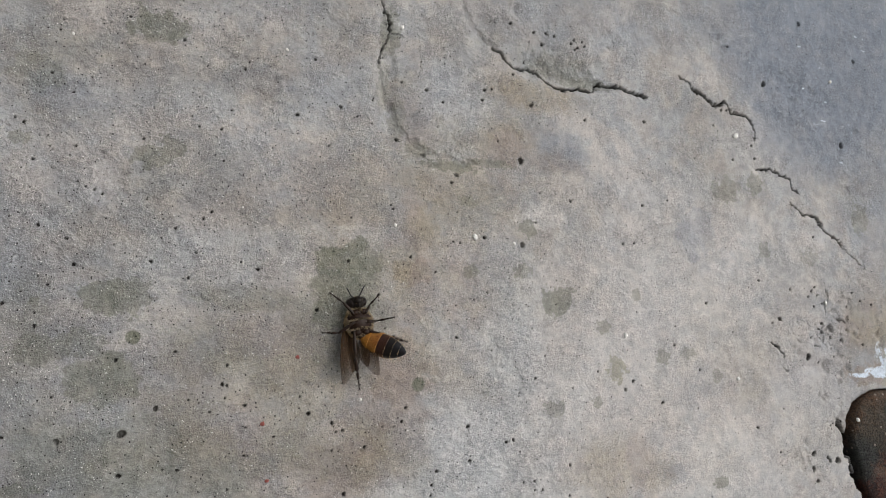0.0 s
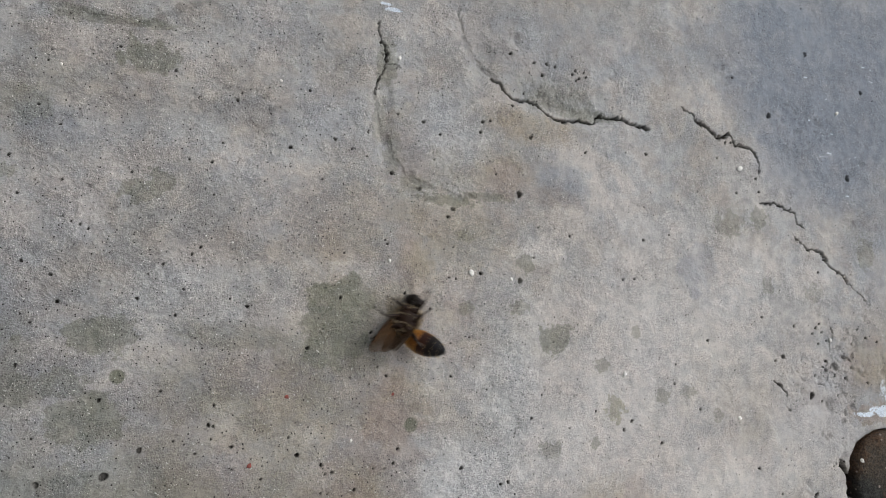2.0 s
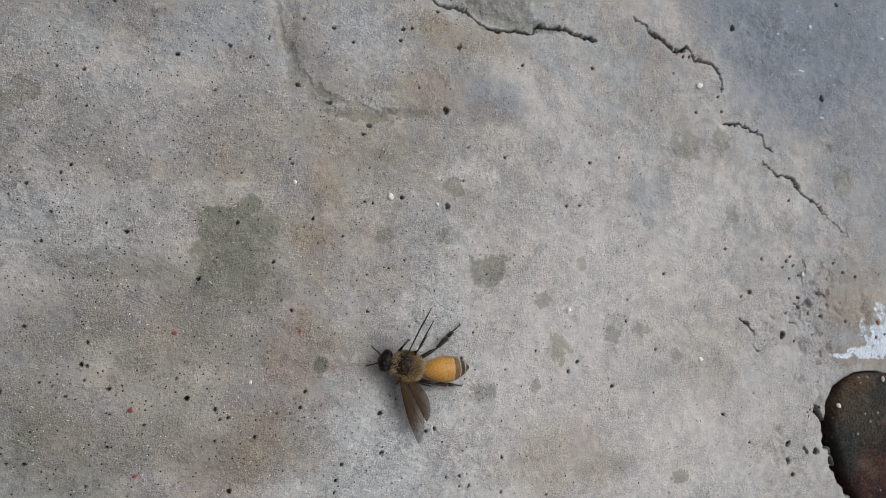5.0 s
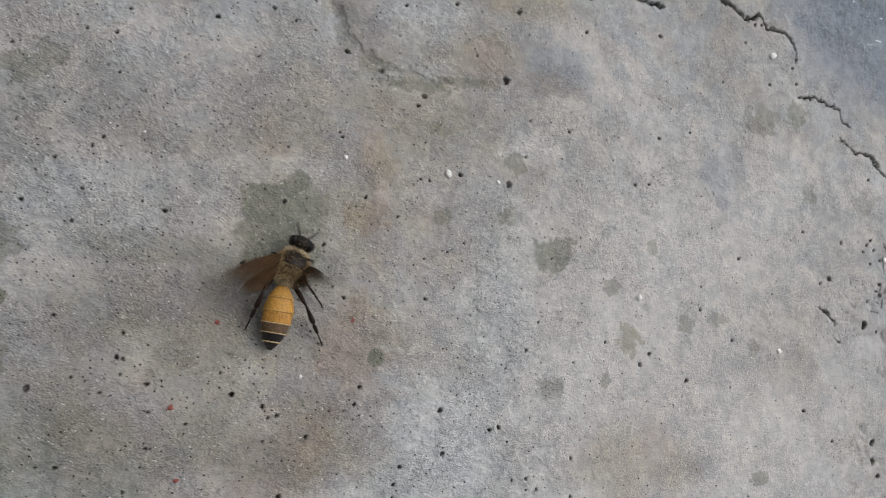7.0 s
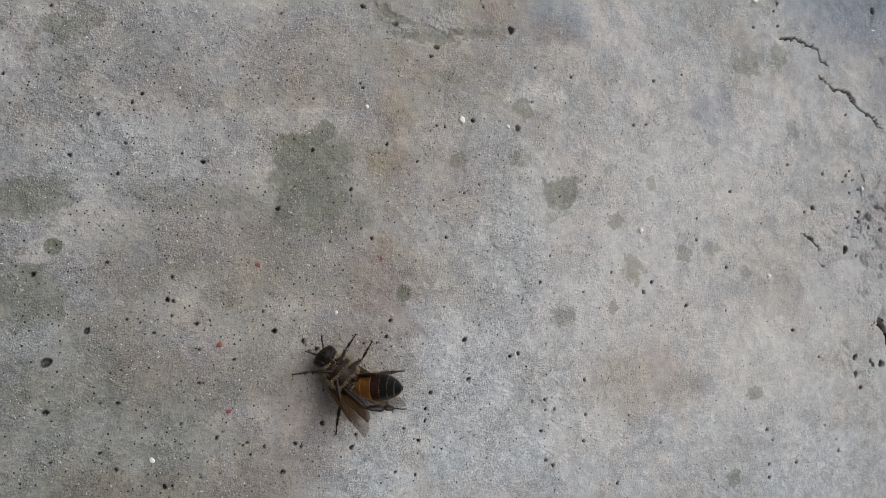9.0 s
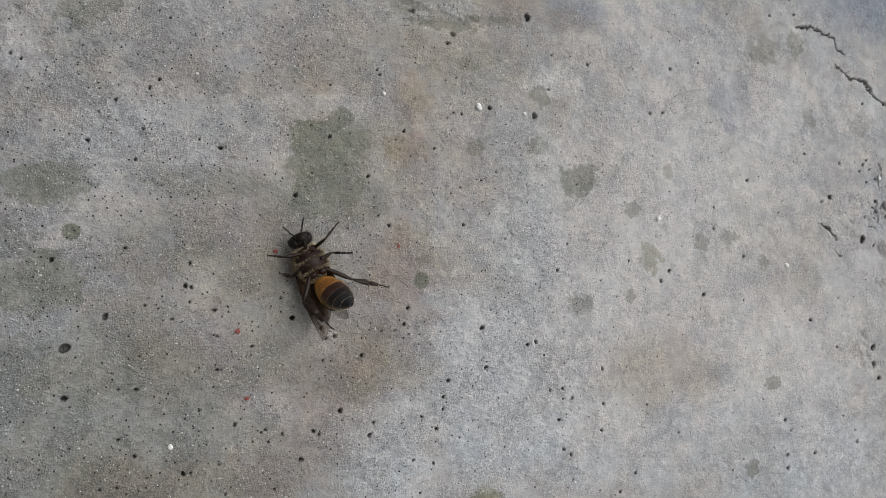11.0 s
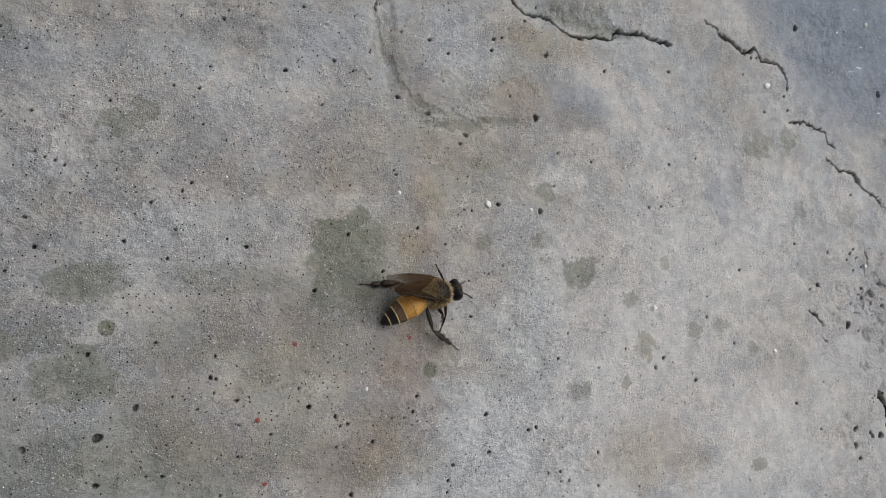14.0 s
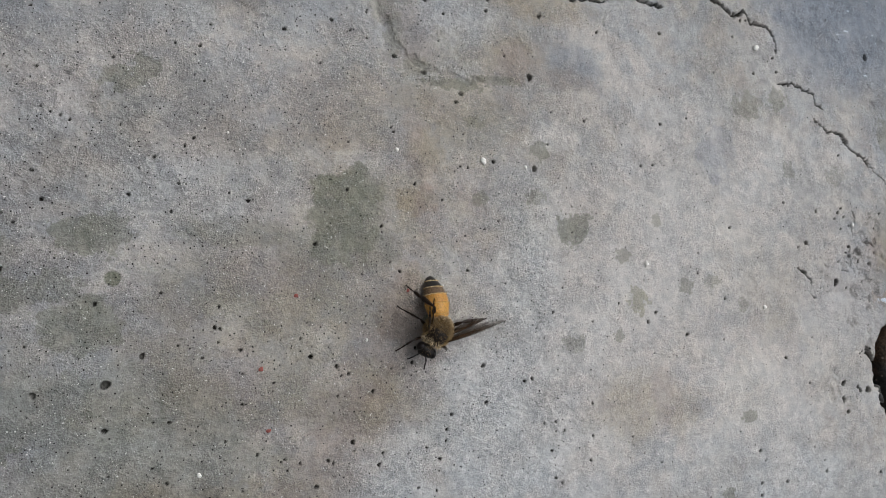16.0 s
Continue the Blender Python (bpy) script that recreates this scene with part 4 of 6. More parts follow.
def slab():
    rows, cols = XX.shape
    co = np.empty((rows * cols, 3), dtype=np.float32)
    co[:, 0], co[:, 1], co[:, 2] = XX.ravel() / 1000, YY.ravel() / 1000, height.ravel() / 1000
    n = np.arange(rows * cols, dtype=np.int32).reshape(rows, cols)
    quads = np.stack([n[:-1, :-1], n[:-1, 1:], n[1:, 1:], n[1:, :-1]], -1).reshape(-1, 4)
    me = bpy.data.meshes.new("floor")
    me.vertices.add(len(co))
    me.vertices.foreach_set("co", co.ravel())
    me.loops.add(quads.size)
    me.loops.foreach_set("vertex_index", quads.ravel())
    me.polygons.add(len(quads))
    me.polygons.foreach_set("loop_start", np.arange(0, quads.size, 4, dtype=np.int32))
    me.polygons.foreach_set("use_smooth", np.ones(len(quads), dtype=bool))
    me.update(calc_edges=True)
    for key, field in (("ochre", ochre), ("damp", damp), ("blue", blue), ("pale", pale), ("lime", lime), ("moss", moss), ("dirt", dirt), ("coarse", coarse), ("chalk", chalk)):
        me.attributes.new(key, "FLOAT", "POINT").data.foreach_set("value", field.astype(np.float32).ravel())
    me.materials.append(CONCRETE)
    return tagged(new("floor", me), "weathered grey concrete slab, cracked, pitted and stained", "floor", kind="structure")


slab()


def shade_wall():
    """Low unseen wall added beside the slab, behind the camera, to shade its left."""
    bm = bmesh.new()
    bmesh.ops.create_cube(bm, size=1, matrix=Matrix.Diagonal((0.12, 2.4, 0.8, 1)))
    bmesh.ops.bevel(bm, geom=bm.edges[:], offset=0.008, segments=2, affect="EDGES")
    me = bpy.data.meshes.new("shade_wall")
    bm.to_mesh(me)
    bm.free()
    me.materials.append(BLOCKER_GREY)
    ob = new("shade_wall", me)
    ob.matrix_basis = pose(-0.185, -0.09, 0.3, 0, 0, 24)
    return tagged(ob, "low plain unseen wall added beside the slab to shade it", "wall", kind="structure")


shade_wall()


def clay_brick():
    """A worn brick end that stands a little proud of the slab."""
    cx, cy, hx, hy, corner, turn = BRICK
    bm = bmesh.new()
    loops = []
    outline = []
    for qx, qy, start in ((1, 1, 0), (-1, 1, 90), (-1, -1, 180), (1, -1, 270)):
        for k in range(13):
            a = radians(start + 90 * k / 12)
            outline.append((qx * (hx - corner) + corner * math.cos(a), qy * (hy - corner) + corner * math.sin(a)))
        x0, y0 = outline[-1]
        x1, y1 = {0: (-(hx - corner), hy), 90: (-hx, -(hy - corner)), 180: (hx - corner, -hy), 270: (hx, hy - corner)}[start]
        outline += [(x0 + (x1 - x0) * k / 24, y0 + (y1 - y0) * k / 24) for k in range(1, 24)]
    dome = [(0.4, -6.5), (0.2, -1.5), (0.25, -0.5)] + [(0.4 + 0.045 * k**2, 1.9 * (1 - math.exp(-0.32 * k)) - 0.2) for k in range(1, 23)]
    for inset, z in dome:
        loop = []
        for x, y in outline:
            k = 1 - inset / max(hx, hy)
            px, py = x * k, y * k
            wob = noise.noise((px * 0.16, py * 0.16, 1.0)) + 0.5 * noise.noise((px * 0.45, py * 0.45, 3.0)) + 0.3 * noise.noise((px * 1.2, py * 1.2, 5.0))
            edge = 0.5 * noise.noise((x * 0.12, y * 0.12, 9.0)) + 0.35 * noise.noise((x * 0.5, y * 0.5, 2.0))
            s = 1 + edge / max(hx, hy)
            loop.append(bm.verts.new(((px * s + SLANT * max(0, 9 - py)) / 1000, py * s / 1000, (z + (0.45 * wob if z > -0.4 else 0)) / 1000)))
        loops.append(loop)
    for a, b in zip(loops, loops[1:]):
        for k in range(len(a)):
            bm.faces.new((a[k], a[(k + 1) % len(a)], b[(k + 1) % len(a)], b[k]))
    bm.faces.new(loops[-1])
    bm.faces.new(loops[0][::-1])
    ob = linked("clay_brick", bm, CLAY)
    ob.matrix_basis = pose((cx + 0.8) / 1000, (cy - 0.2) / 1000, 0, 0, 0, turn)
    return tagged(ob, "worn sooty reddish-brown clay brick end set into the concrete", "brick")


clay_brick()


# ---- grit ----
def grain(name, mat, x, y, r, label, flat=0.6, lift=0.0):
    bm = bmesh.new()
    bmesh.ops.create_icosphere(bm, subdivisions=2, radius=1)
    seed = Vector((x * 900, y * 900, 0))
    for v in bm.verts:
        k = 1 + 0.45 * noise.noise(v.co * 1.3 + seed)
        v.co = Vector((v.co.x * k * r * 1.15, v.co.y * k * r * 0.9, v.co.z * k * r * flat))
    ob = linked(name, bm, mat)
    j, i = min(np.searchsorted(GY, y * 1000), len(GY) - 1), min(np.searchsorted(GX, x * 1000), len(GX) - 1)
    ob.matrix_basis = pose(x, y, lift or height[j, i] / 1000 + 0.3 * r * flat, 0, 0, (x + y) * 9e4 % 360)
    return tagged(ob, label, name.split("_")[-1], group="loose grit on the slab")


def white_grain(x, y, r):
    grain("white_grain", WHITE_GRIT, x, y, r, "small chalky white grain lying on the concrete")


def red_grain(x, y, r):
    grain("red_fleck", RED_PAINT, x, y, r, "tiny dull red paint fleck stuck to the concrete", 0.25)


white_grain(0.0068, 0.0025, 0.00059)
white_grain(0.0720, 0.0324, 0.00068)
white_grain(0.0421, -0.0153, 0.00047)
white_grain(-0.0100, 0.0033, 0.00036)
white_grain(0.0717, -0.0235, 0.00048)
white_grain(-0.0152, -0.0299, 0.00027)
white_grain(0.0980, -0.0050, 0.00050)
white_grain(-0.0104, 0.0432, 0.00043)
white_grain(-0.0421, -0.0506, 0.00039)
white_grain(0.0155, 0.0020, 0.00034)
white_grain(0.1251, 0.0119, 0.00041)
white_grain(-0.0329, 0.0346, 0.00028)
white_grain(0.1019, 0.0505, 0.00050)
white_grain(-0.0695, 0.0309, 0.00025)
white_grain(-0.0390, 0.0037, 0.00020)
red_grain(-0.0329, -0.0345, 0.00037)
red_grain(-0.0315, -0.0443, 0.00033)
red_grain(-0.0274, -0.0226, 0.00035)
red_grain(-0.0078, -0.0214, 0.00030)
red_grain(0.1189, -0.0141, 0.00050)
for x, y, r in ((0.1213, -0.0362, 0.0010), (0.1214, -0.0375, 0.0008), (0.1210, -0.0406, 0.0008), (0.1213, -0.0418, 0.0010), (0.1176, -0.0262, 0.0007), (0.1205, -0.0294, 0.0008), (0.1218, -0.0305, 0.0007)):
    grain("paint_dab", LIMEWASH, x, y, 0.75 * r, "dab of whitish paint dried on the clay brick", 0.2, 0.0019)
grain("white_grain", WHITE_GRIT, 0.1057, -0.0320, 0.0005, "small chalky white grain lying on the clay brick", 0.6, 0.0014)


# ---- the bee: millimetres in its own space, head along +x, back along +z ----
MM = 0.001
bee = tagged(new("bee"), "large honeybee with orange banded abdomen, struggling on concrete", "bee")


def scaled(bm):
    for v in bm.verts:
        v.co *= MM
    return bm


def hairs(places, length, width, lean=(-0.5, 0, 0), seed=1):
    """Thin tapered hairs that stand on places, pairs of a point and a normal."""
    rnd = random.Random(seed)
    verts, faces = [], []
    for p, n in places:
        p, n = Vector(p), Vector(n)
        way = (n + 0.55 * Vector([rnd.uniform(-1, 1) for _ in range(3)]) + Vector(lean)).normalized()
        side = way.cross(Vector([rnd.uniform(-1, 1) for _ in range(3)])).normalized() * width
        k = length * rnd.uniform(0.6, 1.25)
        b = len(verts)
        verts += [p - side, p + side, p + way * k * 0.6 + side * 0.6, p + way * k]
        faces += [(b, b + 1, b + 2), (b, b + 2, b + 3)]
    bm = bmesh.new()
    made = [bm.verts.new(v) for v in verts]
    for f in faces:
        bm.faces.new([made[i] for i in f])
    return scaled(bm)


def on_ball(centre, radii, count, seed, keep=lambda n: True):
    rnd = random.Random(seed)
    out = []
    while len(out) < count:
        n = Vector([rnd.gauss(0, 1) for _ in range(3)]).normalized()
        if keep(n):
            p = Vector(centre) + Vector([n[i] * radii[i] for i in range(3)])
            out.append((p, Vector([n[i] / radii[i] for i in range(3)]).normalized()))
    return out


# thorax: a humped barrel with a scutellum behind, and plates below
bm = bmesh.new()
ball(bm, (0.05, 0, 0.1), (2.6, 2.4, 2.05), seg=32, rings=20)
ball(bm, (-1.7, 0, 0.75), (0.8, 1.4, 0.85))
ball(bm, (-2.1, 0, -0.1), (0.7, 1.5, 1.3))
ball(bm, (1.75, 0, -0.5), (0.95, 1.5, 1.15))
ball(bm, (2.7, 0, -0.15), (0.55, 0.5, 0.5))
ball(bm, (-2.55, 0, 0.05), (0.45, 0.4, 0.4))
thorax = part("thorax", scaled(bm), PLATE, bee, "dark brown thorax with tan fur")
for y in (-1, 1):
    for x in (1.9, 0.0, -1.75):
        bm = bmesh.new()
        ball(bm, (x, 0.9 * y, -1.35), (0.55, 0.75, 0.5), (20 * y, 0, 0))
        part("coxa", scaled(bm), PLATE, thorax, "dark brown leg base")
part("fur", hairs(on_ball((0, 0, 0.1), (2.5, 2.3, 2.0), 4600, 2, lambda n: n.z > -0.2 and n.x < 0.93 and (n.x < 0.05 or abs(n.y) > 0.66 or n.y * 977 % 1 < 0.15)), 0.62, 0.035), TAN_HAIR, thorax, "tan fur")
part("collar", hairs(on_ball((2.0, 0, 0.0), (0.7, 1.8, 1.6), 520, 3, lambda n: n.x > -0.2), 0.5, 0.035, (0.3, 0, 0)), PALE_HAIR, thorax, "pale hair collar")
part("belly_fur", hairs(on_ball((-0.1, 0, -0.2), (2.5, 2.35, 1.75), 3000, 4, lambda n: n.z < 0.15 and (abs(n.y) > 0.88 or min(abs(n.x - k + 0.12 * abs(n.y)) for k in (-0.78, -0.3, 0.36, 0.8)) < 0.075)), 0.5, 0.03), GREY_HAIR, thorax, "sparse greyish hair")
part("waist_fur", hairs(on_ball((-1.6, 0, 0.3), (1.05, 1.75, 1.25), 700, 14, lambda n: n.x < -0.1 and n.z > -0.3), 0.55, 0.035), PALE_HAIR, thorax, "pale hair round the waist")

# head: a broad wedge with the eyes let into its sides
bm = bmesh.new()
for v in ball(bm, (3.75, 0, -0.35), (1.12, 1.9, 1.55), (0, 12, 0), 32, 20):
    u = v.co.y / 1.9
    v.co.y = 1.9 * math.copysign(abs(u) ** 0.97, u) * (1 - 0.2 * max(0, -v.co.z - 0.3))
for v in ball(bm, (4.05, 0, -1.45), (0.75, 0.95, 0.8), (0, 20, 0)):
    v.co.y *= 1 - 0.15 * max(0, -v.co.z - 1.4)
head = part("head", scaled(bm), HEAD, bee, "black head")
for y in (-1, 1):
    bm = bmesh.new()
    for v in ball(bm, (3.7, 1.25 * y, -0.2), (0.88, 0.66, 1.3), (0, 12, 16 * y), 24, 16):
        v.co.y *= 1 - 0.1 * max(0, -v.co.z - 0.4)
    part("eye", scaled(bm), EYE, head, "glossy dark compound eye")
    bm = bmesh.new()
    tube(bm, [(4.55, 0.42 * y, -0.3), (4.9, 0.7 * y, -0.3), (5.3, 1.0 * y, -0.25)], [0.15, 0.12, 0.14], 8)
    tube(bm, [(5.3, 1.0 * y, -0.25), (5.75, 1.2 * y, -0.5), (6.1, 1.4 * y, -0.7), (6.45, 1.62 * y, -0.9), (6.65, 1.75 * y, -1.0)], [0.11, 0.12, 0.12, 0.12, 0.07], 8)
    part("antenna", scaled(bm), BLACK, head, "jointed black antenna")
    bm = bmesh.new()
    tube(bm, [(4.25, 0.45 * y, -1.6), (4.45, 0.35 * y, -2.0), (4.45, 0.08 * y, -2.3)], [0.24, 0.2, 0.07], 8, 0.6)
    part("mandible", scaled(bm), BROWN, head, "brown mandible")
bm = bmesh.new()
tube(bm, [(3.7, 0, -1.75), (3.4, 0, -1.95), (2.6, 0, -1.95), (2.1, 0, -1.8)], [0.13, 0.14, 0.12, 0.05], 8)
part("proboscis", scaled(bm), BROWN, head, "brown folded proboscis")
part("face_hair", hairs(on_ball((3.75, 0, -0.3), (0.98, 1.1, 1.5), 260, 6, lambda n: abs(n.y) < 0.6), 0.35, 0.025, (0.2, 0, 0)), TAN_HAIR, head, "short tan hair")

# abdomen: six overlapping rings that taper to the tip
RINGS = (0.0, -2.0, -3.9, -5.6, -7.0, -8.3, -9.4)


def girth(x):
    s = min(max(-x / 9.4, 0), 1)
    return 2.15 * (math.sin(math.pi * min(s / 0.46, 1) / 2) ** 0.55 if s < 0.46 else math.cos(math.pi / 2 * ((s - 0.46) / 0.56)) ** 0.6) + 0.02


def sag(x):
    return -0.035 * (x + 3) ** 2 * (x < -3)


bm = bmesh.new()
tube(bm, [(0.15, 0, 0), (-0.4, 0, 0), (-2, 0, -0.05), (-5, 0, -0.1), (-8, 0, sag(-8))], [0.35, 0.5, 1.0, 1.1, 0.5], 16)
abdomen = part("abdomen", scaled(bm), UMBER, bee, "abdomen banded orange, brown and black")
SHELLS = (ORANGE, AMBER, RUST, UMBER, BLACK, BLACK)
for i, (a, b) in enumerate(zip(RINGS, RINGS[1:])):
    bm = bmesh.new()
    rings, n = [], 36
    cuts = [a + (b - a) * k / 6 for k in range(7)] + [b - 0.12, b + 0.05]
    for k, x in enumerate(cuts):
        r = girth(x) * (0.985 + 0.03 * min(k, 6) / 6) * (1.0 if k < 7 else 0.99 if k == 7 else 0.9)
        loop = []
        for q in range(n):
            t = 2 * math.pi * q / n
            y, z = math.sin(t) * r, math.cos(t) * r
            z *= 0.86 if z > 0 else 0.72
            loop.append(bm.verts.new((x, y, z + sag(x))))
        rings.append(loop)
    for p, q in zip(rings, rings[1:]):
        for k in range(n):
            bm.faces.new((p[k], p[(k + 1) % n], q[(k + 1) % n], q[k]))
    if i == 5:
        bm.faces.new(rings[-1])
    bmesh.ops.recalc_face_normals(bm, faces=bm.faces)
    part("tergite", scaled(bm), SHELLS[i], abdomen, ("bright orange ring", "bright orange ring", "amber ring", "dull brown ring", "black ring", "black tip")[i])
    # a pale rim and a fringe of hair on the back of the seam
    if i < 5:
        seam = []
        for q in range(230):
            t = (q * 0.618 % 1 - 0.5) * 2 * math.pi
            if abs(t) > 1.6 and q % 4 != 1:
                continue
            up, r = math.cos(t), girth(b) * 1.02
            seam.append(((b + 0.05, math.sin(t) * r, up * r * (0.86 if up > 0 else 0.72) + sag(b)), (-0.4, math.sin(t), up)))
        bm = hairs(seam, 0.25, 0.035, (-1.6, 0, 0), i)
        strip = []
        for q in range(33):
            t = (q / 32 - 0.5) * 2.5
            up = math.cos(t)
            wide = (0.08 + 0.035 * math.sin(7.3 * q + i)) * (1 - (2 * q / 32 - 1) ** 4)
            strip.append([bm.verts.new(MM * Vector((x, math.sin(t) * r, up * r * (0.86 if up > 0 else 0.72) + sag(x))))
                          for x, r in ((b + wide, girth(b + wide) * 1.012), (b - 0.03, girth(b) * 1.03), (b - 0.12, girth(b) * 0.97))])
        for p, q in zip(strip, strip[1:]):
            for k in range(2):
                bm.faces.new((p[k], q[k], q[k + 1], p[k + 1]))
        part("hair_band", bm, HONEY if i < 2 else BAND, abdomen, "thin band of honey-coloured hair" if i < 2 else "thin band of pale hair")
fuzz = []
for q in range(520):
    x = -0.5 - 6.4 * (q * 0.7548 % 1)
    t = 3.4 * (q * 0.5698 % 1 - 0.5)
    r = girth(x)
    fuzz.append(((x, math.sin(t) * r, math.cos(t) * r * (0.86 if math.cos(t) > 0 else 0.72) + sag(x)), (-0.2, math.sin(t), math.cos(t))))
part("fuzz", hairs(fuzz, 0.28, 0.018, (-0.9, 0, 0), 8), TAN_HAIR, abdomen, "short tan fuzz")


# wings: x along the wing, y to its leading edge
def membrane(length, lead, trail, name):
    bm = bmesh.new()
    top, low, n, m = [], [], 28, 8
    for i in range(n + 1):
        u = i / n
        front = lead * math.sin(math.pi * min(u * 0.95 + 0.03, 1)) ** 0.5 * (1 - 0.35 * u)
        back = -trail * (math.sin(math.pi * (0.04 + 0.955 * u ** 1.35)) ** 0.62)
        up, dn = [], []
        for j in range(m + 1):
            y = back + (front - back) * j / m
            z = 0.07 * math.sin(j * 1.9 + 3 * u) * math.sin(math.pi * u) + 0.22 * u * u * (1 if j < 4 else 0.6)
            up.append(bm.verts.new((u * length, y, z + 0.012)))
            dn.append(bm.verts.new((u * length, y, z - 0.012)))
        top.append(up)
        low.append(dn)
    for i in range(n):
        for j in range(m):
            bm.faces.new((top[i][j], top[i + 1][j], top[i + 1][j + 1], top[i][j + 1]))
            bm.faces.new((low[i][j + 1], low[i + 1][j + 1], low[i + 1][j], low[i][j]))
        bm.faces.new((top[i][m], top[i + 1][m], low[i + 1][m], low[i][m]))
        bm.faces.new((low[i][0], low[i + 1][0], top[i + 1][0], top[i][0]))
    return part(name, scaled(bm), WING, bee, "smoky brown translucent wing")


def veined(wing_ob, length, lead, trail, lines):
    for line in lines:
        bm = bmesh.new()
        pts = [(u * length, v * (lead if v > 0 else trail), 0.04 + 0.2 * u * u) for u, v in line]
        tube(bm, pts, [0.075 * (1 - 0.55 * k / len(pts)) for k in range(len(pts))], 6)
        part("vein", scaled(bm), BROWN, wing_ob)


FORE = ([(0.0, 0.3), (0.15, 0.62), (0.35, 0.82), (0.55, 0.8), (0.75, 0.62)], [(0.0, 0.1), (0.2, 0.35), (0.42, 0.42), (0.6, 0.3), (0.82, -0.1)],
        [(0.03, 0.0), (0.25, -0.1), (0.45, -0.28), (0.65, -0.55), (0.78, -0.7)], [(0.42, 0.42), (0.47, 0.05), (0.45, -0.28)],
        [(0.6, 0.3), (0.64, -0.1), (0.65, -0.55)], [(0.05, -0.1), (0.25, -0.45), (0.42, -0.7)])
HIND = ([(0.0, 0.2), (0.25, 0.6), (0.55, 0.7), (0.85, 0.3)], [(0.05, 0.0), (0.35, -0.1), (0.65, -0.35), (0.8, -0.5)], [(0.05, -0.1), (0.3, -0.5), (0.45, -0.75)])
wing = {}
for side in "LR":
    sign = 1 if side == "L" else -1
    for kind, dims, lines in (("F", (12.2, 0.95, 2.3), FORE), ("H", (8.6, 0.6, 1.9), HIND)):
        ob = membrane(*dims, "forewing" if kind == "F" else "hindwing")
        veined(ob, *dims, lines)
        wing[kind + side] = ob

# legs: x along the thigh, which carries the shin and foot
leg, tibia = {}, {}
for side in "LR":
    for pair, (thigh, shin) in (("1", (2.7, 4.2)), ("2", (3.1, 5.2)), ("3", (4.0, 7.2))):
        wide = {"1": 0.34, "2": 0.38, "3": 0.44}[pair]
        bm = bmesh.new()
        tube(bm, [(-0.5, 0, 0.1), (0, 0, 0), (0.35 * thigh, 0, -0.04), (0.75 * thigh, 0, -0.02), (thigh, 0, 0)], [0.28, 0.25, wide, wide * 0.85, 0.17], 10, 0.85)
        ball(bm, (thigh, 0, 0), (0.17, 0.17, 0.17), seg=10, rings=8)
        ob = part("leg", scaled(bm), BROWN, bee, {"1": "short foreleg", "2": "middle leg", "3": "long hind leg"}[pair])
        bm = bmesh.new()
        s, broad = shin, 0.7 if pair == "3" else 0.38
        tube(bm, [(0, 0, 0), (0.12 * s, 0, 0.05), (0.36 * s, 0, 0.02), (0.45 * s, 0, 0)], [0.14, broad * 0.6, broad, broad * 0.5], 10, 0.6)
        tube(bm, [(0.45 * s, 0, 0), (0.5 * s, 0, 0), (0.66 * s, 0, 0), (0.7 * s, 0, 0)], [0.12, broad * 0.7, broad * 0.6, 0.11], 10, 0.6)
        tube(bm, [(0.7 * s, 0, 0), (0.8 * s, 0.02, 0.08), (0.9 * s, -0.02, 0.14), (0.97 * s, 0, 0.1)], [0.1, 0.12, 0.11, 0.13], 8)
        for y in (-1, 1):
            tube(bm, [(0.96 * s, 0.08 * y, 0.1), (0.99 * s, 0.22 * y, 0.04), (s, 0.26 * y, -0.1)], [0.06, 0.05, 0.02], 6)
        fringe = []
        for q in range(70):
            u = 0.08 + 0.6 * (q * 0.618 % 1)
            e = 1 if q % 2 else -1
            fringe.append(((u * s, 0, e * broad * 0.6), (0.1, 0.2 * e, e)))
        shin_ob = part("tibia", scaled(bm), BROWN, ob, "dark brown shin and foot")
        bm = hairs(fringe, 0.3, 0.02, (0.5, 0, 0), 9)
        made = bpy.data.meshes.new("bristles")
        bm.to_mesh(made)
        bm.free()
        joined = bmesh.new()
        joined.from_mesh(shin_ob.data)
        joined.from_mesh(made)
        joined.to_mesh(shin_ob.data)
        joined.free()
        bpy.data.meshes.remove(made)
        leg[side + pair], tibia[side + pair] = ob, shin_ob


def track(ob, rows, hinge=None):
    """Rows of seconds, place and turn; with a hinge the place stays there and a row is seconds and turn."""
    walk(ob, [(t, pose(*hinge, *p) if hinge else pose(*p)) for t, *p in rows])


BUZZ = ((3.9, 4.2, 4.0), (4.333, 4.7, 4.5), (6.8, 7.2, 7.0), (7.333, 7.667, 7.5), (7.833, 8.167, 8.0))


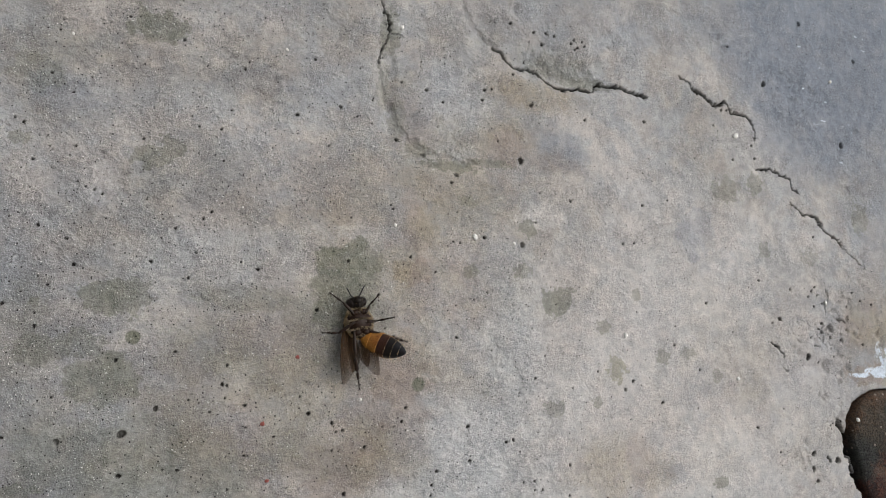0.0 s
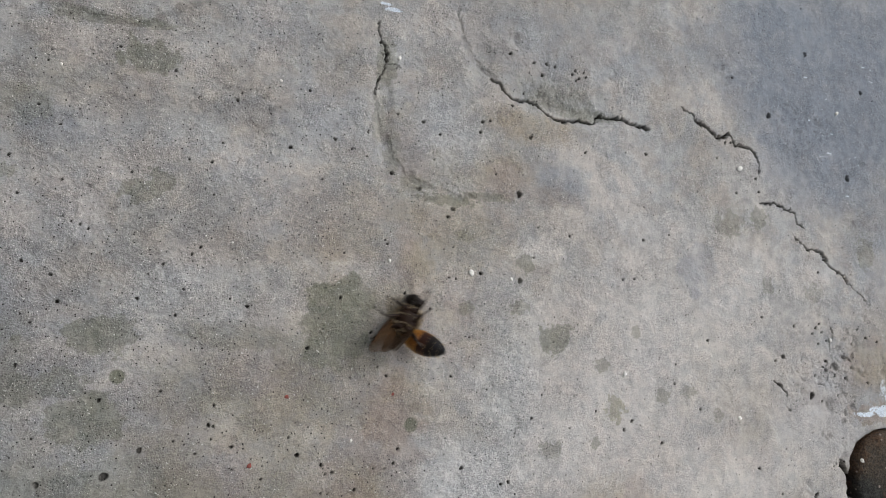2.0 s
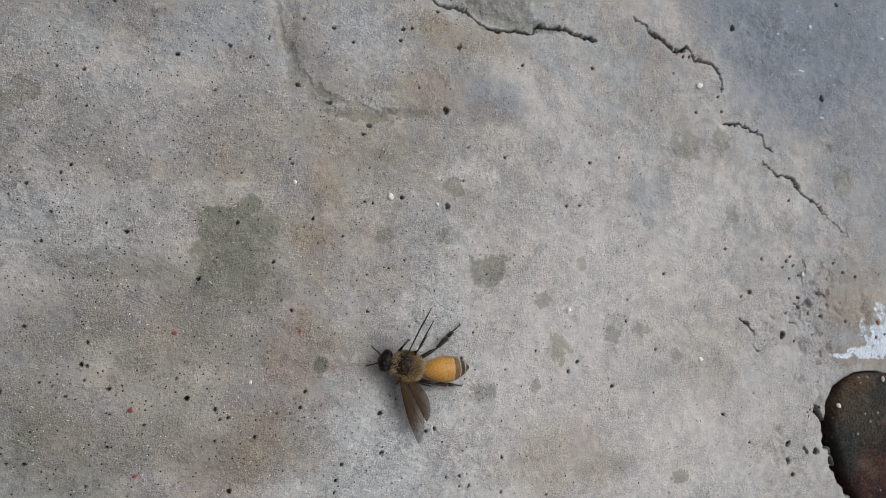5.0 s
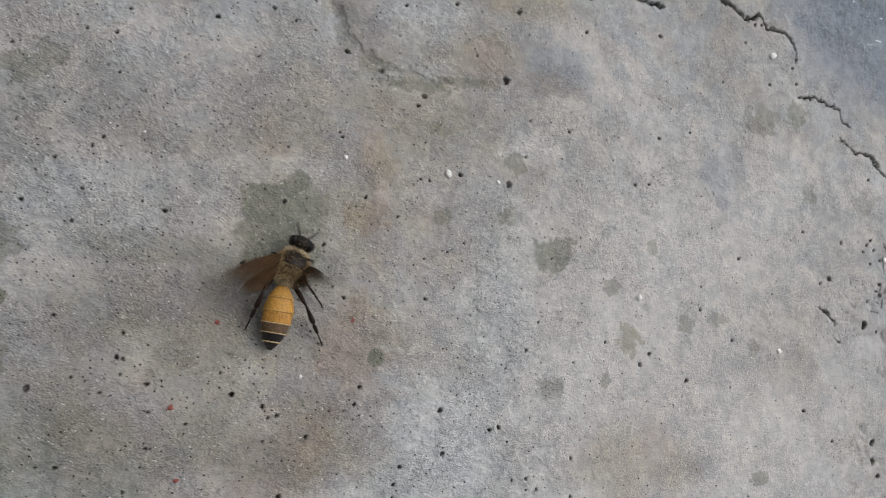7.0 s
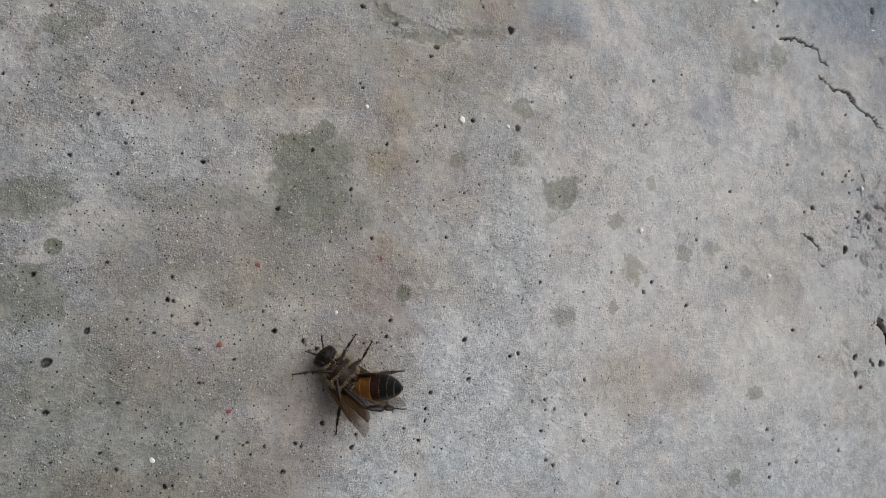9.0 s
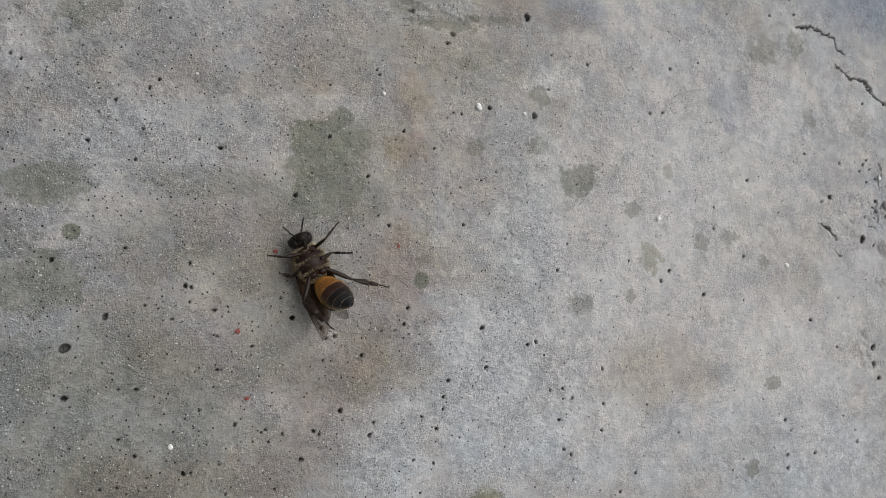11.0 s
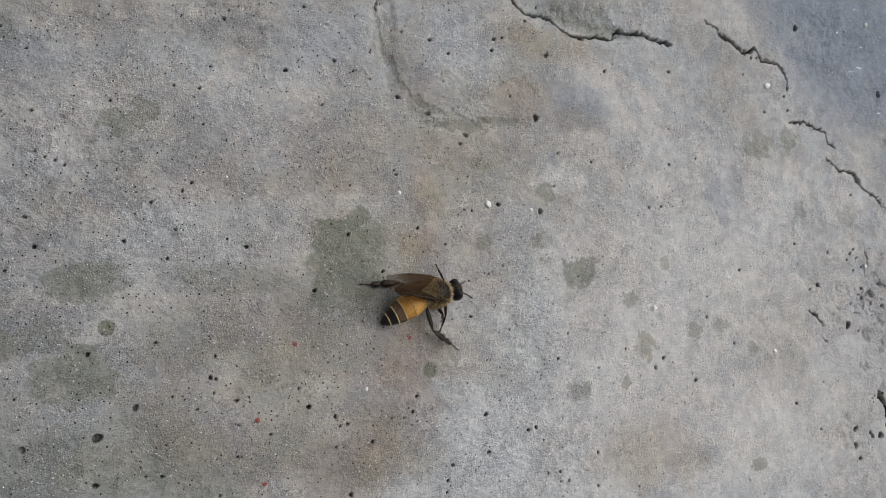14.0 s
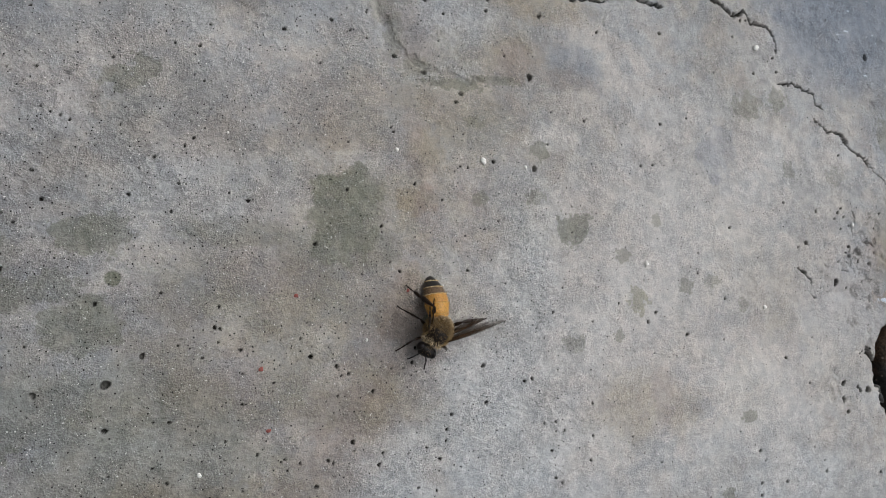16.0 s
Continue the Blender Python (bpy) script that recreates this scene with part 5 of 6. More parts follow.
def beat(ob, rows, hinge, spans=BUZZ, swing=26):
    """A wing's rows, with quick beats added in spans of start, end and a moment in mid-stroke."""
    keyed = [(t, pose(*hinge, *p)) for t, *p in rows]
    out = {frame(t): m for t, m in keyed}
    for start, end, centre in spans:
        for f in range(frame(start), frame(end) + 1):
            t = (f - 1) / FPS
            a, b = max((k for k in keyed if k[0] <= t + 1e-3), key=lambda k: k[0]), min((k for k in keyed if k[0] > t + 1e-3), key=lambda k: k[0], default=keyed[-1])
            u = min(max((t - a[0]) / (b[0] - a[0]), 0), 1) if b[0] > a[0] else 0
            turn = a[1].to_quaternion().slerp(b[1].to_quaternion(), u).to_matrix().to_4x4()
            k = math.sin((f - frame(centre)) * math.pi / 2)
            out[f] = Matrix.Translation(hinge) @ turn @ pose(0, 0, 0, 0, swing * k, 0.7 * swing * k)
    walk(ob, [((f - 1) / FPS, out[f]) for f in sorted(out)])


def motions():
    track(bee, [
        (0, -0.01700, -0.01596, 0.00250, 180.0, -0.0, 100.6), (0.2, -0.01728, -0.01438, 0.00250, 180.0, -0.0, 108.9),
        (0.3, -0.01644, -0.01401, 0.00250, 180.0, -0.0, 105.2), (0.5, -0.01873, -0.01015, 0.00250, 180.0, -0.0, 106.8),
        (0.7, -0.01853, -0.00805, 0.00250, 180.0, -0.0, 111.4), (0.8, -0.01806, -0.00718, 0.00250, 180.0, -0.0, 116.5),
        (1, -0.01851, -0.00830, 0.00250, 180.0, -0.0, 110.2), (1.2, -0.01744, -0.00538, 0.00250, 180.0, -0.0, 93.3),
        (1.3, -0.01739, -0.00428, 0.00250, 180.0, -0.0, 91.6), (1.5, -0.01642, -0.00311, 0.00250, 180.0, -0.0, 95.1),
        (1.7, -0.01585, -0.00331, 0.00250, 180.0, -0.0, 97.4), (1.8, -0.01627, -0.00356, 0.00250, 180.0, -0.0, 107.3),
        (2, -0.00675, -0.00775, 0.00251, 160.0, -0.0, 71.8), (2.033, -0.00009, -0.00767, 0.00260, 127.5, 6.8, 48.6),
        (2.1, 0.00658, -0.00758, 0.00268, 95.0, -0.0, 25.5), (2.2, 0.00932, -0.00794, 0.00305, 30.0, -0.0, 34.8),
        (2.3, 0.01077, -0.00640, 0.00309, 10.0, -0.0, 26.1), (2.5, 0.01395, -0.00261, 0.00310, 0.0, -0.0, 22.7),
        (2.7, 0.01446, -0.00425, 0.00310, -0.0, -0.0, -15.1), (2.8, 0.01419, -0.00423, 0.00310, -0.0, -0.0, -15.9),
        (3, 0.01655, -0.00549, 0.00310, -0.0, -0.0, -26.3), (3.2, 0.01819, -0.00939, 0.00310, -0.0, -0.0, -27.4),
        (3.5, 0.01838, -0.01014, 0.00310, -0.0, -0.0, -41.6), (3.7, 0.02066, -0.01372, 0.00310, -0.0, -0.0, -75.9),
        (3.8, 0.02067, -0.01433, 0.00310, -0.0, -0.0, -76.0), (4, 0.02086, -0.01725, 0.00310, -0.0, -0.0, -83.1),
        (4.1, 0.01931, -0.01909, 0.00310, 0.0, -0.0, -106.5), (4.2, 0.01946, -0.02238, 0.00310, 0.0, -0.0, -148.5),
        (4.3, 0.02026, -0.02369, 0.00310, 0.0, -0.0, -164.0), (4.4, 0.01956, -0.02538, 0.00310, 0.0, -0.0, -179.9),
        (4.5, 0.01732, -0.02435, 0.00310, 0.0, -0.0, 171.3), (4.6, 0.01684, -0.02454, 0.00310, 0.0, -0.0, 165.3),
        (4.7, 0.01542, -0.02678, 0.00310, 0.0, -0.0, 168.2), (6.8, -0.01669, -0.01693, 0.00310, 0.0, -0.0, 100.1),
        (6.9, -0.01751, -0.01571, 0.00310, 0.0, -0.0, 90.5), (7, -0.01798, -0.01443, 0.00310, 0.0, -0.0, 68.8),
        (7.1, -0.01695, -0.01387, 0.00310, 0.0, -0.0, 55.4), (7.2, -0.01576, -0.01209, 0.00310, 0.0, -0.0, 54.5),
        (7.3, -0.01483, -0.00985, 0.00310, 0.0, -0.0, 26.9), (7.4, -0.01179, -0.00920, 0.00310, -0.0, -0.0, -5.7),
        (7.5, -0.00650, -0.01363, 0.00310, -0.0, -0.0, -48.4), (7.6, -0.00582, -0.02024, 0.00310, -0.0, -0.0, -75.7),
        (7.7, -0.00694, -0.02221, 0.00310, -0.0, -0.0, -71.8), (7.8, -0.00748, -0.02313, 0.00310, 0.0, -0.0, -93.2),
        (7.9, -0.00412, -0.02492, 0.00310, 0.0, -0.0, -139.0), (8, -0.00496, -0.02768, 0.00309, -12.0, -0.0, -168.7),
        (8.1, -0.00496, -0.02919, 0.00310, -8.0, -0.0, -166.7), (8.2, -0.00512, -0.03051, 0.00309, -10.0, -0.0, 170.2),
        (8.3, -0.00529, -0.03062, 0.00305, -30.0, -0.0, 152.2), (8.4, -0.00773, -0.03336, 0.00283, -72.5, 0.7, 150.4),
        (8.5, -0.01018, -0.03610, 0.00262, -115.0, -0.0, 148.6), (8.7, -0.01180, -0.04036, 0.00251, -160.0, -0.0, 140.9),
        (9, -0.01509, -0.03929, 0.00250, -180.0, 0.0, 133.9), (9.2, -0.01710, -0.03887, 0.00250, -180.0, -0.0, 125.6),
        (9.5, -0.01566, -0.03692, 0.00250, -180.0, -0.0, 123.8), (9.7, -0.01811, -0.03467, 0.00250, -180.0, -0.0, 139.1),
        (11.8, -0.02282, -0.02225, 0.00250, -180.0, -0.0, 104.1), (12, -0.02206, -0.01988, 0.00250, -180.0, -0.0, 104.5),
        (12.1, -0.01873, -0.01495, 0.00255, -150.0, 6.3, 127.9), (12.2, -0.01539, -0.01002, 0.00260, -120.0, -0.0, 151.2),
        (12.33, -0.01841, -0.01012, 0.00255, -150.0, 8.7, 119.5), (12.5, -0.02142, -0.01023, 0.00250, -180.0, -0.0, 87.8),
        (12.7, -0.01928, -0.01000, 0.00250, -180.0, -0.0, 83.7), (13, -0.01893, -0.00631, 0.00250, -180.0, 0.0, 70.6),
        (13.2, -0.01856, -0.00887, 0.00250, -180.0, -0.0, 64.1), (13.5, -0.01605, -0.00538, 0.00250, -180.0, -0.0, 53.7),
        (13.6, -0.01649, -0.00549, 0.00250, -180.0, -0.0, 64.2), (13.7, -0.01502, -0.00559, 0.00253, -150.0, -0.0, 62.6),
        (13.8, -0.00949, -0.00701, 0.00270, -90.0, -0.0, 59.5), (13.9, -0.00910, -0.00936, 0.00293, -55.0, -0.0, 42.4),
        (14, -0.00437, -0.01399, 0.00306, -25.0, -0.0, 12.0), (14.2, -0.00528, -0.01464, 0.00309, -10.0, -0.0, -2.5),
        (14.5, -0.00331, -0.01541, 0.00310, -0.0, -0.0, -48.7), (14.7, 0.00033, -0.01661, 0.00310, -0.0, -0.0, -54.5),
        (15, -0.00188, -0.02156, 0.00310, -0.0, -0.0, -60.1), (15.5, -0.00555, -0.02703, 0.00310, -0.0, -0.0, -76.8),
        (16, -0.00353, -0.02847, 0.00310, 0.0, -0.0, -122.4),
    ])
    curl = [
        (0, 0.0, -33.6, -57.3), (0.2, 0.0, -32.3, -49.9), (0.3, 0.0, -32.8, -44.6), (0.5, 0.0, -47.9, -24.5), (0.7, 0.0, -32.6, -10.8),
        (0.8, 0.0, -33.6, -11.7), (1, 0.0, -27.8, -51.1), (1.2, 0.0, -47.8, 3.8), (1.3, 0.0, -46.5, 18.1), (1.5, 0.0, -33.7, 9.5),
        (1.7, 0.0, -26.1, -38.8), (1.8, 0.0, -37.3, -25.7), (2, 0.0, -16.5, -82.1), (2.033, -8.7, 4.5, -38.2), (2.1, 0.0, 25.5, 7.1),
        (2.2, 0.0, -18.1, -25.2), (2.3, 0.0, -7.1, -21.2), (2.5, 0.0, -3.3, -16.6), (2.7, 0.0, -3.3, 19.9), (2.8, 0.0, -3.3, 22.3),
        (3, 0.0, -3.3, 29.9), (3.2, 0.0, -3.3, 19.7), (3.5, 0.0, -3.3, 36.4), (3.7, 0.0, -3.3, 51.0), (3.8, 0.0, -3.3, 42.5), (4, 0.0, -3.3, 37.2),
        (4.1, 0.0, -3.3, 30.0), (4.2, 0.0, -3.3, 36.5), (4.3, 0.0, -3.3, 32.4), (4.4, 0.0, -3.3, 37.6), (4.5, 0.0, -3.3, 27.3),
        (4.6, 0.0, -3.3, 36.6), (4.7, 0.0, -3.3, 30.2), (6.8, 0.0, -3.3, -2.0), (6.9, 0.0, -3.3, 4.3), (7, 0.0, -3.3, 14.1), (7.1, 0.0, -3.3, 4.1),
        (7.2, 0.0, -3.3, -11.6), (7.3, 0.0, -3.3, -0.9), (7.4, 0.0, -3.3, 7.3), (7.5, 0.0, -3.3, 4.4), (7.6, 0.0, -3.3, 8.5), (7.7, 0.0, -3.3, -0.7),
        (7.8, 0.0, -3.3, -0.7), (7.9, 0.0, -3.3, 21.7), (8, 0.0, -7.9, 27.9), (8.1, 0.0, -4.6, 8.7), (8.2, 0.0, -7.1, 21.5), (8.3, 0.0, -14.1, 17.1),
        (8.5, 0.0, -36.2, 56.8), (8.6, -12.3, -47.7, -1.8), (8.7, 0.0, -60.6, -78.8), (9, 0.0, -49.0, -44.6), (9.2, 0.0, -45.5, -33.7),
        (9.5, 0.0, -37.6, -37.9), (9.7, 0.0, -49.0, -23.8), (11.8, 0.0, -49.3, -7.8), (12, 0.0, -45.8, -69.6), (12.1, -12.9, -26.6, -0.5),
        (12.2, 0.0, -8.6, 56.9), (12.33, -7.2, -21.0, 3.5), (12.5, 0.0, -33.7, -55.2), (12.6, -0.4, -32.9, -15.7), (12.7, 0.0, -32.0, 23.4),
        (12.87, -4.5, -40.4, -17.9), (13, 0.0, -49.0, -65.0), (13.2, 0.0, -38.5, -30.6), (13.5, 0.0, -48.2, -18.3), (13.6, 0.0, -33.5, -7.7),
        (13.7, 0.0, -35.5, 17.5), (13.8, 0.0, -52.4, -17.2), (13.9, 0.0, -35.0, 21.2), (14, 0.0, -13.0, 12.6), (14.2, 0.0, -13.0, 41.3),
        (14.5, 0.0, -13.0, 30.9), (14.7, 0.0, -13.0, 43.3), (15, 0.0, -13.0, 37.6), (15.5, 0.0, -13.0, 0.8), (16, 0.0, -13.0, 36.9),
    ]
    drawn_in = lambda t: 0.0017 * min(max((t - 13.5) / 0.5, 0), 1)  # the rings slide together towards the end
    walk(abdomen, [(t, pose(-0.0026 + drawn_in(t), 0, 0.0001, *p)) for t, *p in curl])
    beat(wing["FL"], [
        (0, -153.4, 29.8, -175.0), (0.5, -157.7, 26.5, -176.0), (1, -145.8, 28.5, -166.3), (1.5, -160.1, 26.8, -179.3), (2, -133.9, 48.0, -170.2),
        (2.267, -174.5, 10.0, 156.1), (2.5, 164.2, -36.8, 149.5), (3, 108.1, -24.2, 159.2), (3.5, 108.6, -26.4, 157.6), (3.733, 144.2, -13.2, 136.6),
        (4, 172.9, 8.5, 126.8), (4.5, 170.4, 18.2, 120.8), (7, 172.7, -39.6, 135.8), (7.5, 175.8, -57.0, 132.9), (8, 175.9, 9.7, 145.8),
        (8.167, -129.9, 46.3, 163.5), (8.333, -43.0, 43.1, -139.7), (8.5, 7.7, 5.0, -127.3), (8.667, 58.8, -19.9, -141.3),
        (8.833, 119.3, -22.4, -171.7), (9, 172.0, 0.2, 170.5), (9.267, -158.8, 28.5, 177.5), (9.5, -113.4, 47.3, -153.8), (12, -165.5, 19.7, -176.2),
        (12.5, -161.7, 22.6, -175.6), (13, -170.5, 19.0, 175.9), (13.5, -178.7, 10.2, 177.0), (14, 142.9, -29.0, -177.0), (14.5, 106.7, -35.9, 168.3),
        (15, 101.7, -30.9, -176.4), (15.5, 134.7, -60.4, 178.9), (15.73, 127.1, -27.0, 160.5), (16, 110.6, 2.8, 140.2),
    ], (0.00080, 0.00195, 0.00110))
    beat(wing["HL"], [
        (0, -149.3, 25.5, -166.0), (0.5, -154.0, 22.8, -167.0), (1, -142.3, 23.2, -158.2), (1.5, -156.1, 23.5, -170.1), (2, -128.0, 41.2, -161.9),
        (2.267, -173.0, 9.1, 165.2), (2.5, 158.2, -33.9, 159.9), (3, 107.1, -15.6, 162.1), (3.5, 107.5, -17.8, 160.6), (3.733, 142.8, -7.8, 143.9),
        (4, 174.3, 9.5, 135.9), (4.5, 173.4, 19.5, 130.2), (7, 165.6, -37.9, 147.1), (7.5, 162.5, -55.3, 148.8), (8, 177.5, 10.2, 154.9),
        (8.167, -124.9, 39.2, 171.0), (8.333, -48.2, 36.6, -147.9), (8.5, 6.9, 6.2, -136.3), (8.667, 60.1, -12.1, -146.0),
        (8.833, 117.8, -14.4, -167.2), (9, 172.1, 1.4, 179.4), (9.267, -154.6, 24.9, -173.2), (9.5, -110.2, 38.9, -149.3), (12, -162.6, 17.2, -167.0),
        (12.5, -158.5, 19.5, -166.6), (13, -167.6, 17.3, -174.8), (13.5, -177.1, 9.9, -173.8), (14, 139.5, -23.4, -169.2),
        (14.5, 105.2, -27.3, 171.2), (15, 100.8, -22.1, -174.5), (15.5, 125.7, -53.5, -170.4), (15.73, 124.8, -19.7, 166.3), (16, 111.0, 11.2, 143.4),
    ], (-0.00050, 0.00185, 0.00100))
    beat(wing["FR"], [
        (0, -4.3, 18.4, -164.4), (0.5, -4.4, 14.9, -172.3), (1, -7.4, 27.4, -159.7), (1.5, -15.8, 27.5, -174.0), (2, -19.6, 39.8, -167.8),
        (2.267, -0.9, 2.4, -144.8), (2.5, 4.2, -38.3, -130.7), (3, 66.9, -44.7, -151.1), (3.5, 65.1, -55.8, -156.4), (4, -18.3, -46.6, -102.0),
        (4.267, 21.3, -47.5, -73.6), (4.5, 62.1, -60.9, -49.5), (5.333, 44.3, -61.7, -80.4), (6.167, 28.6, -66.9, -112.7), (7, 20.8, -75.0, -151.9),
        (7.5, -10.3, -55.3, -115.2), (7.733, -4.1, -16.7, -163.9), (8, -28.2, 14.1, 151.9), (8.267, -7.3, 12.7, -160.1), (8.5, 5.8, -2.9, -115.8),
        (9, -15.8, 45.1, -159.7), (9.5, -12.3, 37.8, -159.3), (12, 5.2, 3.9, 178.9), (12.5, -1.5, 13.5, -165.9), (13, 13.4, -2.6, 176.2),
        (13.5, 0.6, 7.9, 179.4), (14, 38.2, -26.3, 173.8), (14.5, 68.3, -48.6, -159.3), (15, 67.4, -48.2, -156.1), (15.5, 3.9, -36.2, -129.9),
        (16, 34.4, -65.5, -92.8),
    ], (0.00080, -0.00195, 0.00110))
    beat(wing["HR"], [
        (0, -7.2, 17.5, -173.9), (0.5, -6.7, 14.0, 178.4), (1, -11.9, 25.9, -169.6), (1.5, -20.0, 24.8, 176.5), (2, -26.1, 36.3, -178.3),
        (2.267, -1.3, 2.3, -153.8), (2.5, 11.1, -37.1, -142.0), (3, 69.7, -36.3, -155.5), (3.5, 69.5, -47.5, -162.0), (4, -8.7, -48.7, -115.0),
        (4.267, 29.6, -43.7, -85.2), (4.5, 67.9, -52.7, -56.5), (5.333, 53.9, -54.8, -91.6), (6.167, 43.7, -61.5, -129.5), (7, 45.0, -70.0, -177.2),
        (7.5, 2.9, -55.9, -131.1), (7.733, -1.3, -17.1, -173.3), (8, -29.9, 9.7, 143.8), (8.267, -9.2, 11.4, -169.2), (8.5, 6.2, -2.0, -124.8),
        (9, -23.9, 42.0, -171.4), (9.5, -18.8, 35.4, -170.1), (12, 4.5, 4.7, 169.9), (12.5, -3.6, 13.1, -175.1), (13, 13.6, -0.5, 167.5),
        (13.5, -0.6, 7.9, 170.4), (14, 41.2, -20.6, 166.2), (14.5, 71.4, -40.1, -163.7), (15, 70.5, -39.8, -160.6), (15.5, 10.3, -35.0, -140.9),
        (16, 47.6, -59.6, -107.6),
    ], (-0.00050, -0.00185, 0.00100))
    track(leg["L1"], [
        (0, -10.4, -50.1, 50.6), (0.5, -2.3, -38.0, 63.4), (1, -5.9, -50.9, 69.4), (1.167, 55.5, -20.7, 14.1), (1.333, 80.4, 30.1, 0.7),
        (1.5, 148.1, 78.7, 46.8), (1.733, 174.4, 56.6, 40.0), (2, -165.0, 37.3, 23.6), (2.167, -96.7, 33.7, 87.4), (2.333, -61.3, -9.2, 116.4),
        (2.5, -35.4, -60.2, 120.7), (3, -44.0, -46.5, 104.7), (3.5, 6.3, -63.0, 55.4), (4, 34.2, -60.8, 1.6), (4.267, 19.0, -71.3, 70.5),
        (4.5, -13.9, -67.4, 156.4), (7, -60.0, -71.4, 177.0), (7.267, -10.0, -78.7, 85.2), (7.5, 18.6, -66.9, 14.4), (8, 161.4, -68.3, -76.3),
        (8.167, -44.7, -63.6, 117.3), (8.333, -46.3, -16.9, 103.4), (8.5, -59.4, 28.1, 87.0), (8.733, -38.7, -9.6, 94.0), (9, -14.9, -47.2, 85.4),
        (9.167, 69.8, -39.6, 18.8), (9.333, 110.8, 5.5, 2.9), (9.5, 157.8, 49.2, 24.8), (12, 171.6, 73.3, 69.5), (12.17, 89.2, 31.9, 8.6),
        (12.33, 60.9, -18.8, 17.3), (12.5, -0.3, -51.0, 68.4), (13, -2.8, -46.2, 79.6), (13.17, -45.7, -11.5, 120.4), (13.33, -64.1, 35.6, 134.5),
        (13.5, -107.8, 83.9, 111.2), (13.67, -67.7, 29.2, 147.5), (13.83, -61.8, -26.8, 146.0), (14, -20.0, -80.3, 106.5),
        (14.5, -20.3, -45.6, 102.3), (15, -30.2, -33.1, 155.0), (15.27, -28.0, -50.8, 117.0), (15.5, -2.2, -61.7, 58.7), (16, -2.7, -68.4, 105.7),
    ], (0.00195, 0.00130, -0.00160))
    track(tibia["L1"], [
        (0, 180.0, 56.4, 180.0), (0.5, 180.0, 83.5, 180.0), (1, 0.0, 40.2, 0.0), (1.267, 0.0, 75.9, 0.0), (1.5, 180.0, 68.3, 180.0),
        (2, 180.0, 87.6, 180.0), (2.5, 180.0, 51.8, 180.0), (3, 180.0, 63.9, 180.0), (3.5, 180.0, 56.2, 180.0), (4, 180.0, 51.6, 180.0),
        (4.5, 180.0, 48.5, 180.0), (7, 180.0, 28.9, 180.0), (7.5, 180.0, 48.4, 180.0), (8, 180.0, 20.2, 180.0), (8.267, 180.0, 75.7, 180.0),
        (8.5, 0.0, 48.9, 0.0), (9, 180.0, 76.0, 180.0), (9.5, 0.0, 74.0, 0.0), (12, 180.0, 68.5, 180.0), (12.5, 180.0, 56.0, 180.0),
        (13, 180.0, 66.6, 180.0), (13.5, 180.0, 74.5, 180.0), (14, 180.0, 77.6, 180.0), (14.5, 180.0, 81.3, 180.0), (15, 0.0, 82.6, 0.0),
        (15.5, 180.0, 58.5, 180.0), (16, 180.0, 48.1, 180.0),
    ], (0.00270, 0.00000, 0.00000))
    track(leg["L2"], [
        (0, -4.3, -49.8, 93.0), (0.1667, -74.3, -34.5, 150.6), (0.3333, -107.4, 7.2, 166.1), (0.5, -142.7, 50.2, 154.3), (1, -142.9, 69.9, 144.9),
        (1.5, -140.1, 43.0, 149.2), (1.733, -147.0, 56.4, 101.6), (2, -173.1, 60.2, 37.2), (2.167, -80.5, 44.0, 122.2), (2.333, -54.7, -4.7, 137.2),
        (2.5, -29.9, -54.9, 128.8), (2.733, -10.5, -77.0, 144.8), (3, -179.4, -79.7, -12.5), (3.5, -179.5, -81.1, -7.0), (4, -14.0, -61.5, -176.5),
        (4.5, 11.9, -45.8, 166.3), (7, 6.4, -61.7, 169.7), (7.267, -16.1, -63.6, 148.3), (7.5, -38.5, -69.1, 127.3), (8, 151.4, -66.8, -35.2),
        (8.167, 31.9, -59.3, 96.1), (8.333, 23.9, -13.5, 118.8), (8.5, 34.0, 31.7, 138.1), (8.733, -2.3, -0.1, 114.0), (9, -30.5, -39.0, 110.7),
        (9.5, -10.3, -43.0, 87.5), (12, -2.1, -54.3, 139.7), (12.17, -47.2, -13.9, 168.9), (12.33, -75.4, 32.4, 165.2), (12.5, -147.6, 62.3, 108.4),
        (12.67, -82.6, 25.9, 160.0), (12.83, -56.5, -23.8, 162.1), (13, 3.3, -64.3, 117.4), (13.5, -25.2, -11.7, 146.4), (13.73, -75.4, -50.3, 174.6),
        (14, -159.4, -41.2, -120.1), (14.27, -79.5, -42.8, 176.7), (14.5, -34.5, -2.1, 153.0), (15, -40.4, -2.7, 138.8), (15.27, -23.6, -9.0, 103.4),
        (15.5, -6.2, -4.3, 67.7), (15.73, -0.7, -39.9, 109.0), (16, -47.6, -63.2, -169.4),
    ], (0.00000, 0.00160, -0.00160))
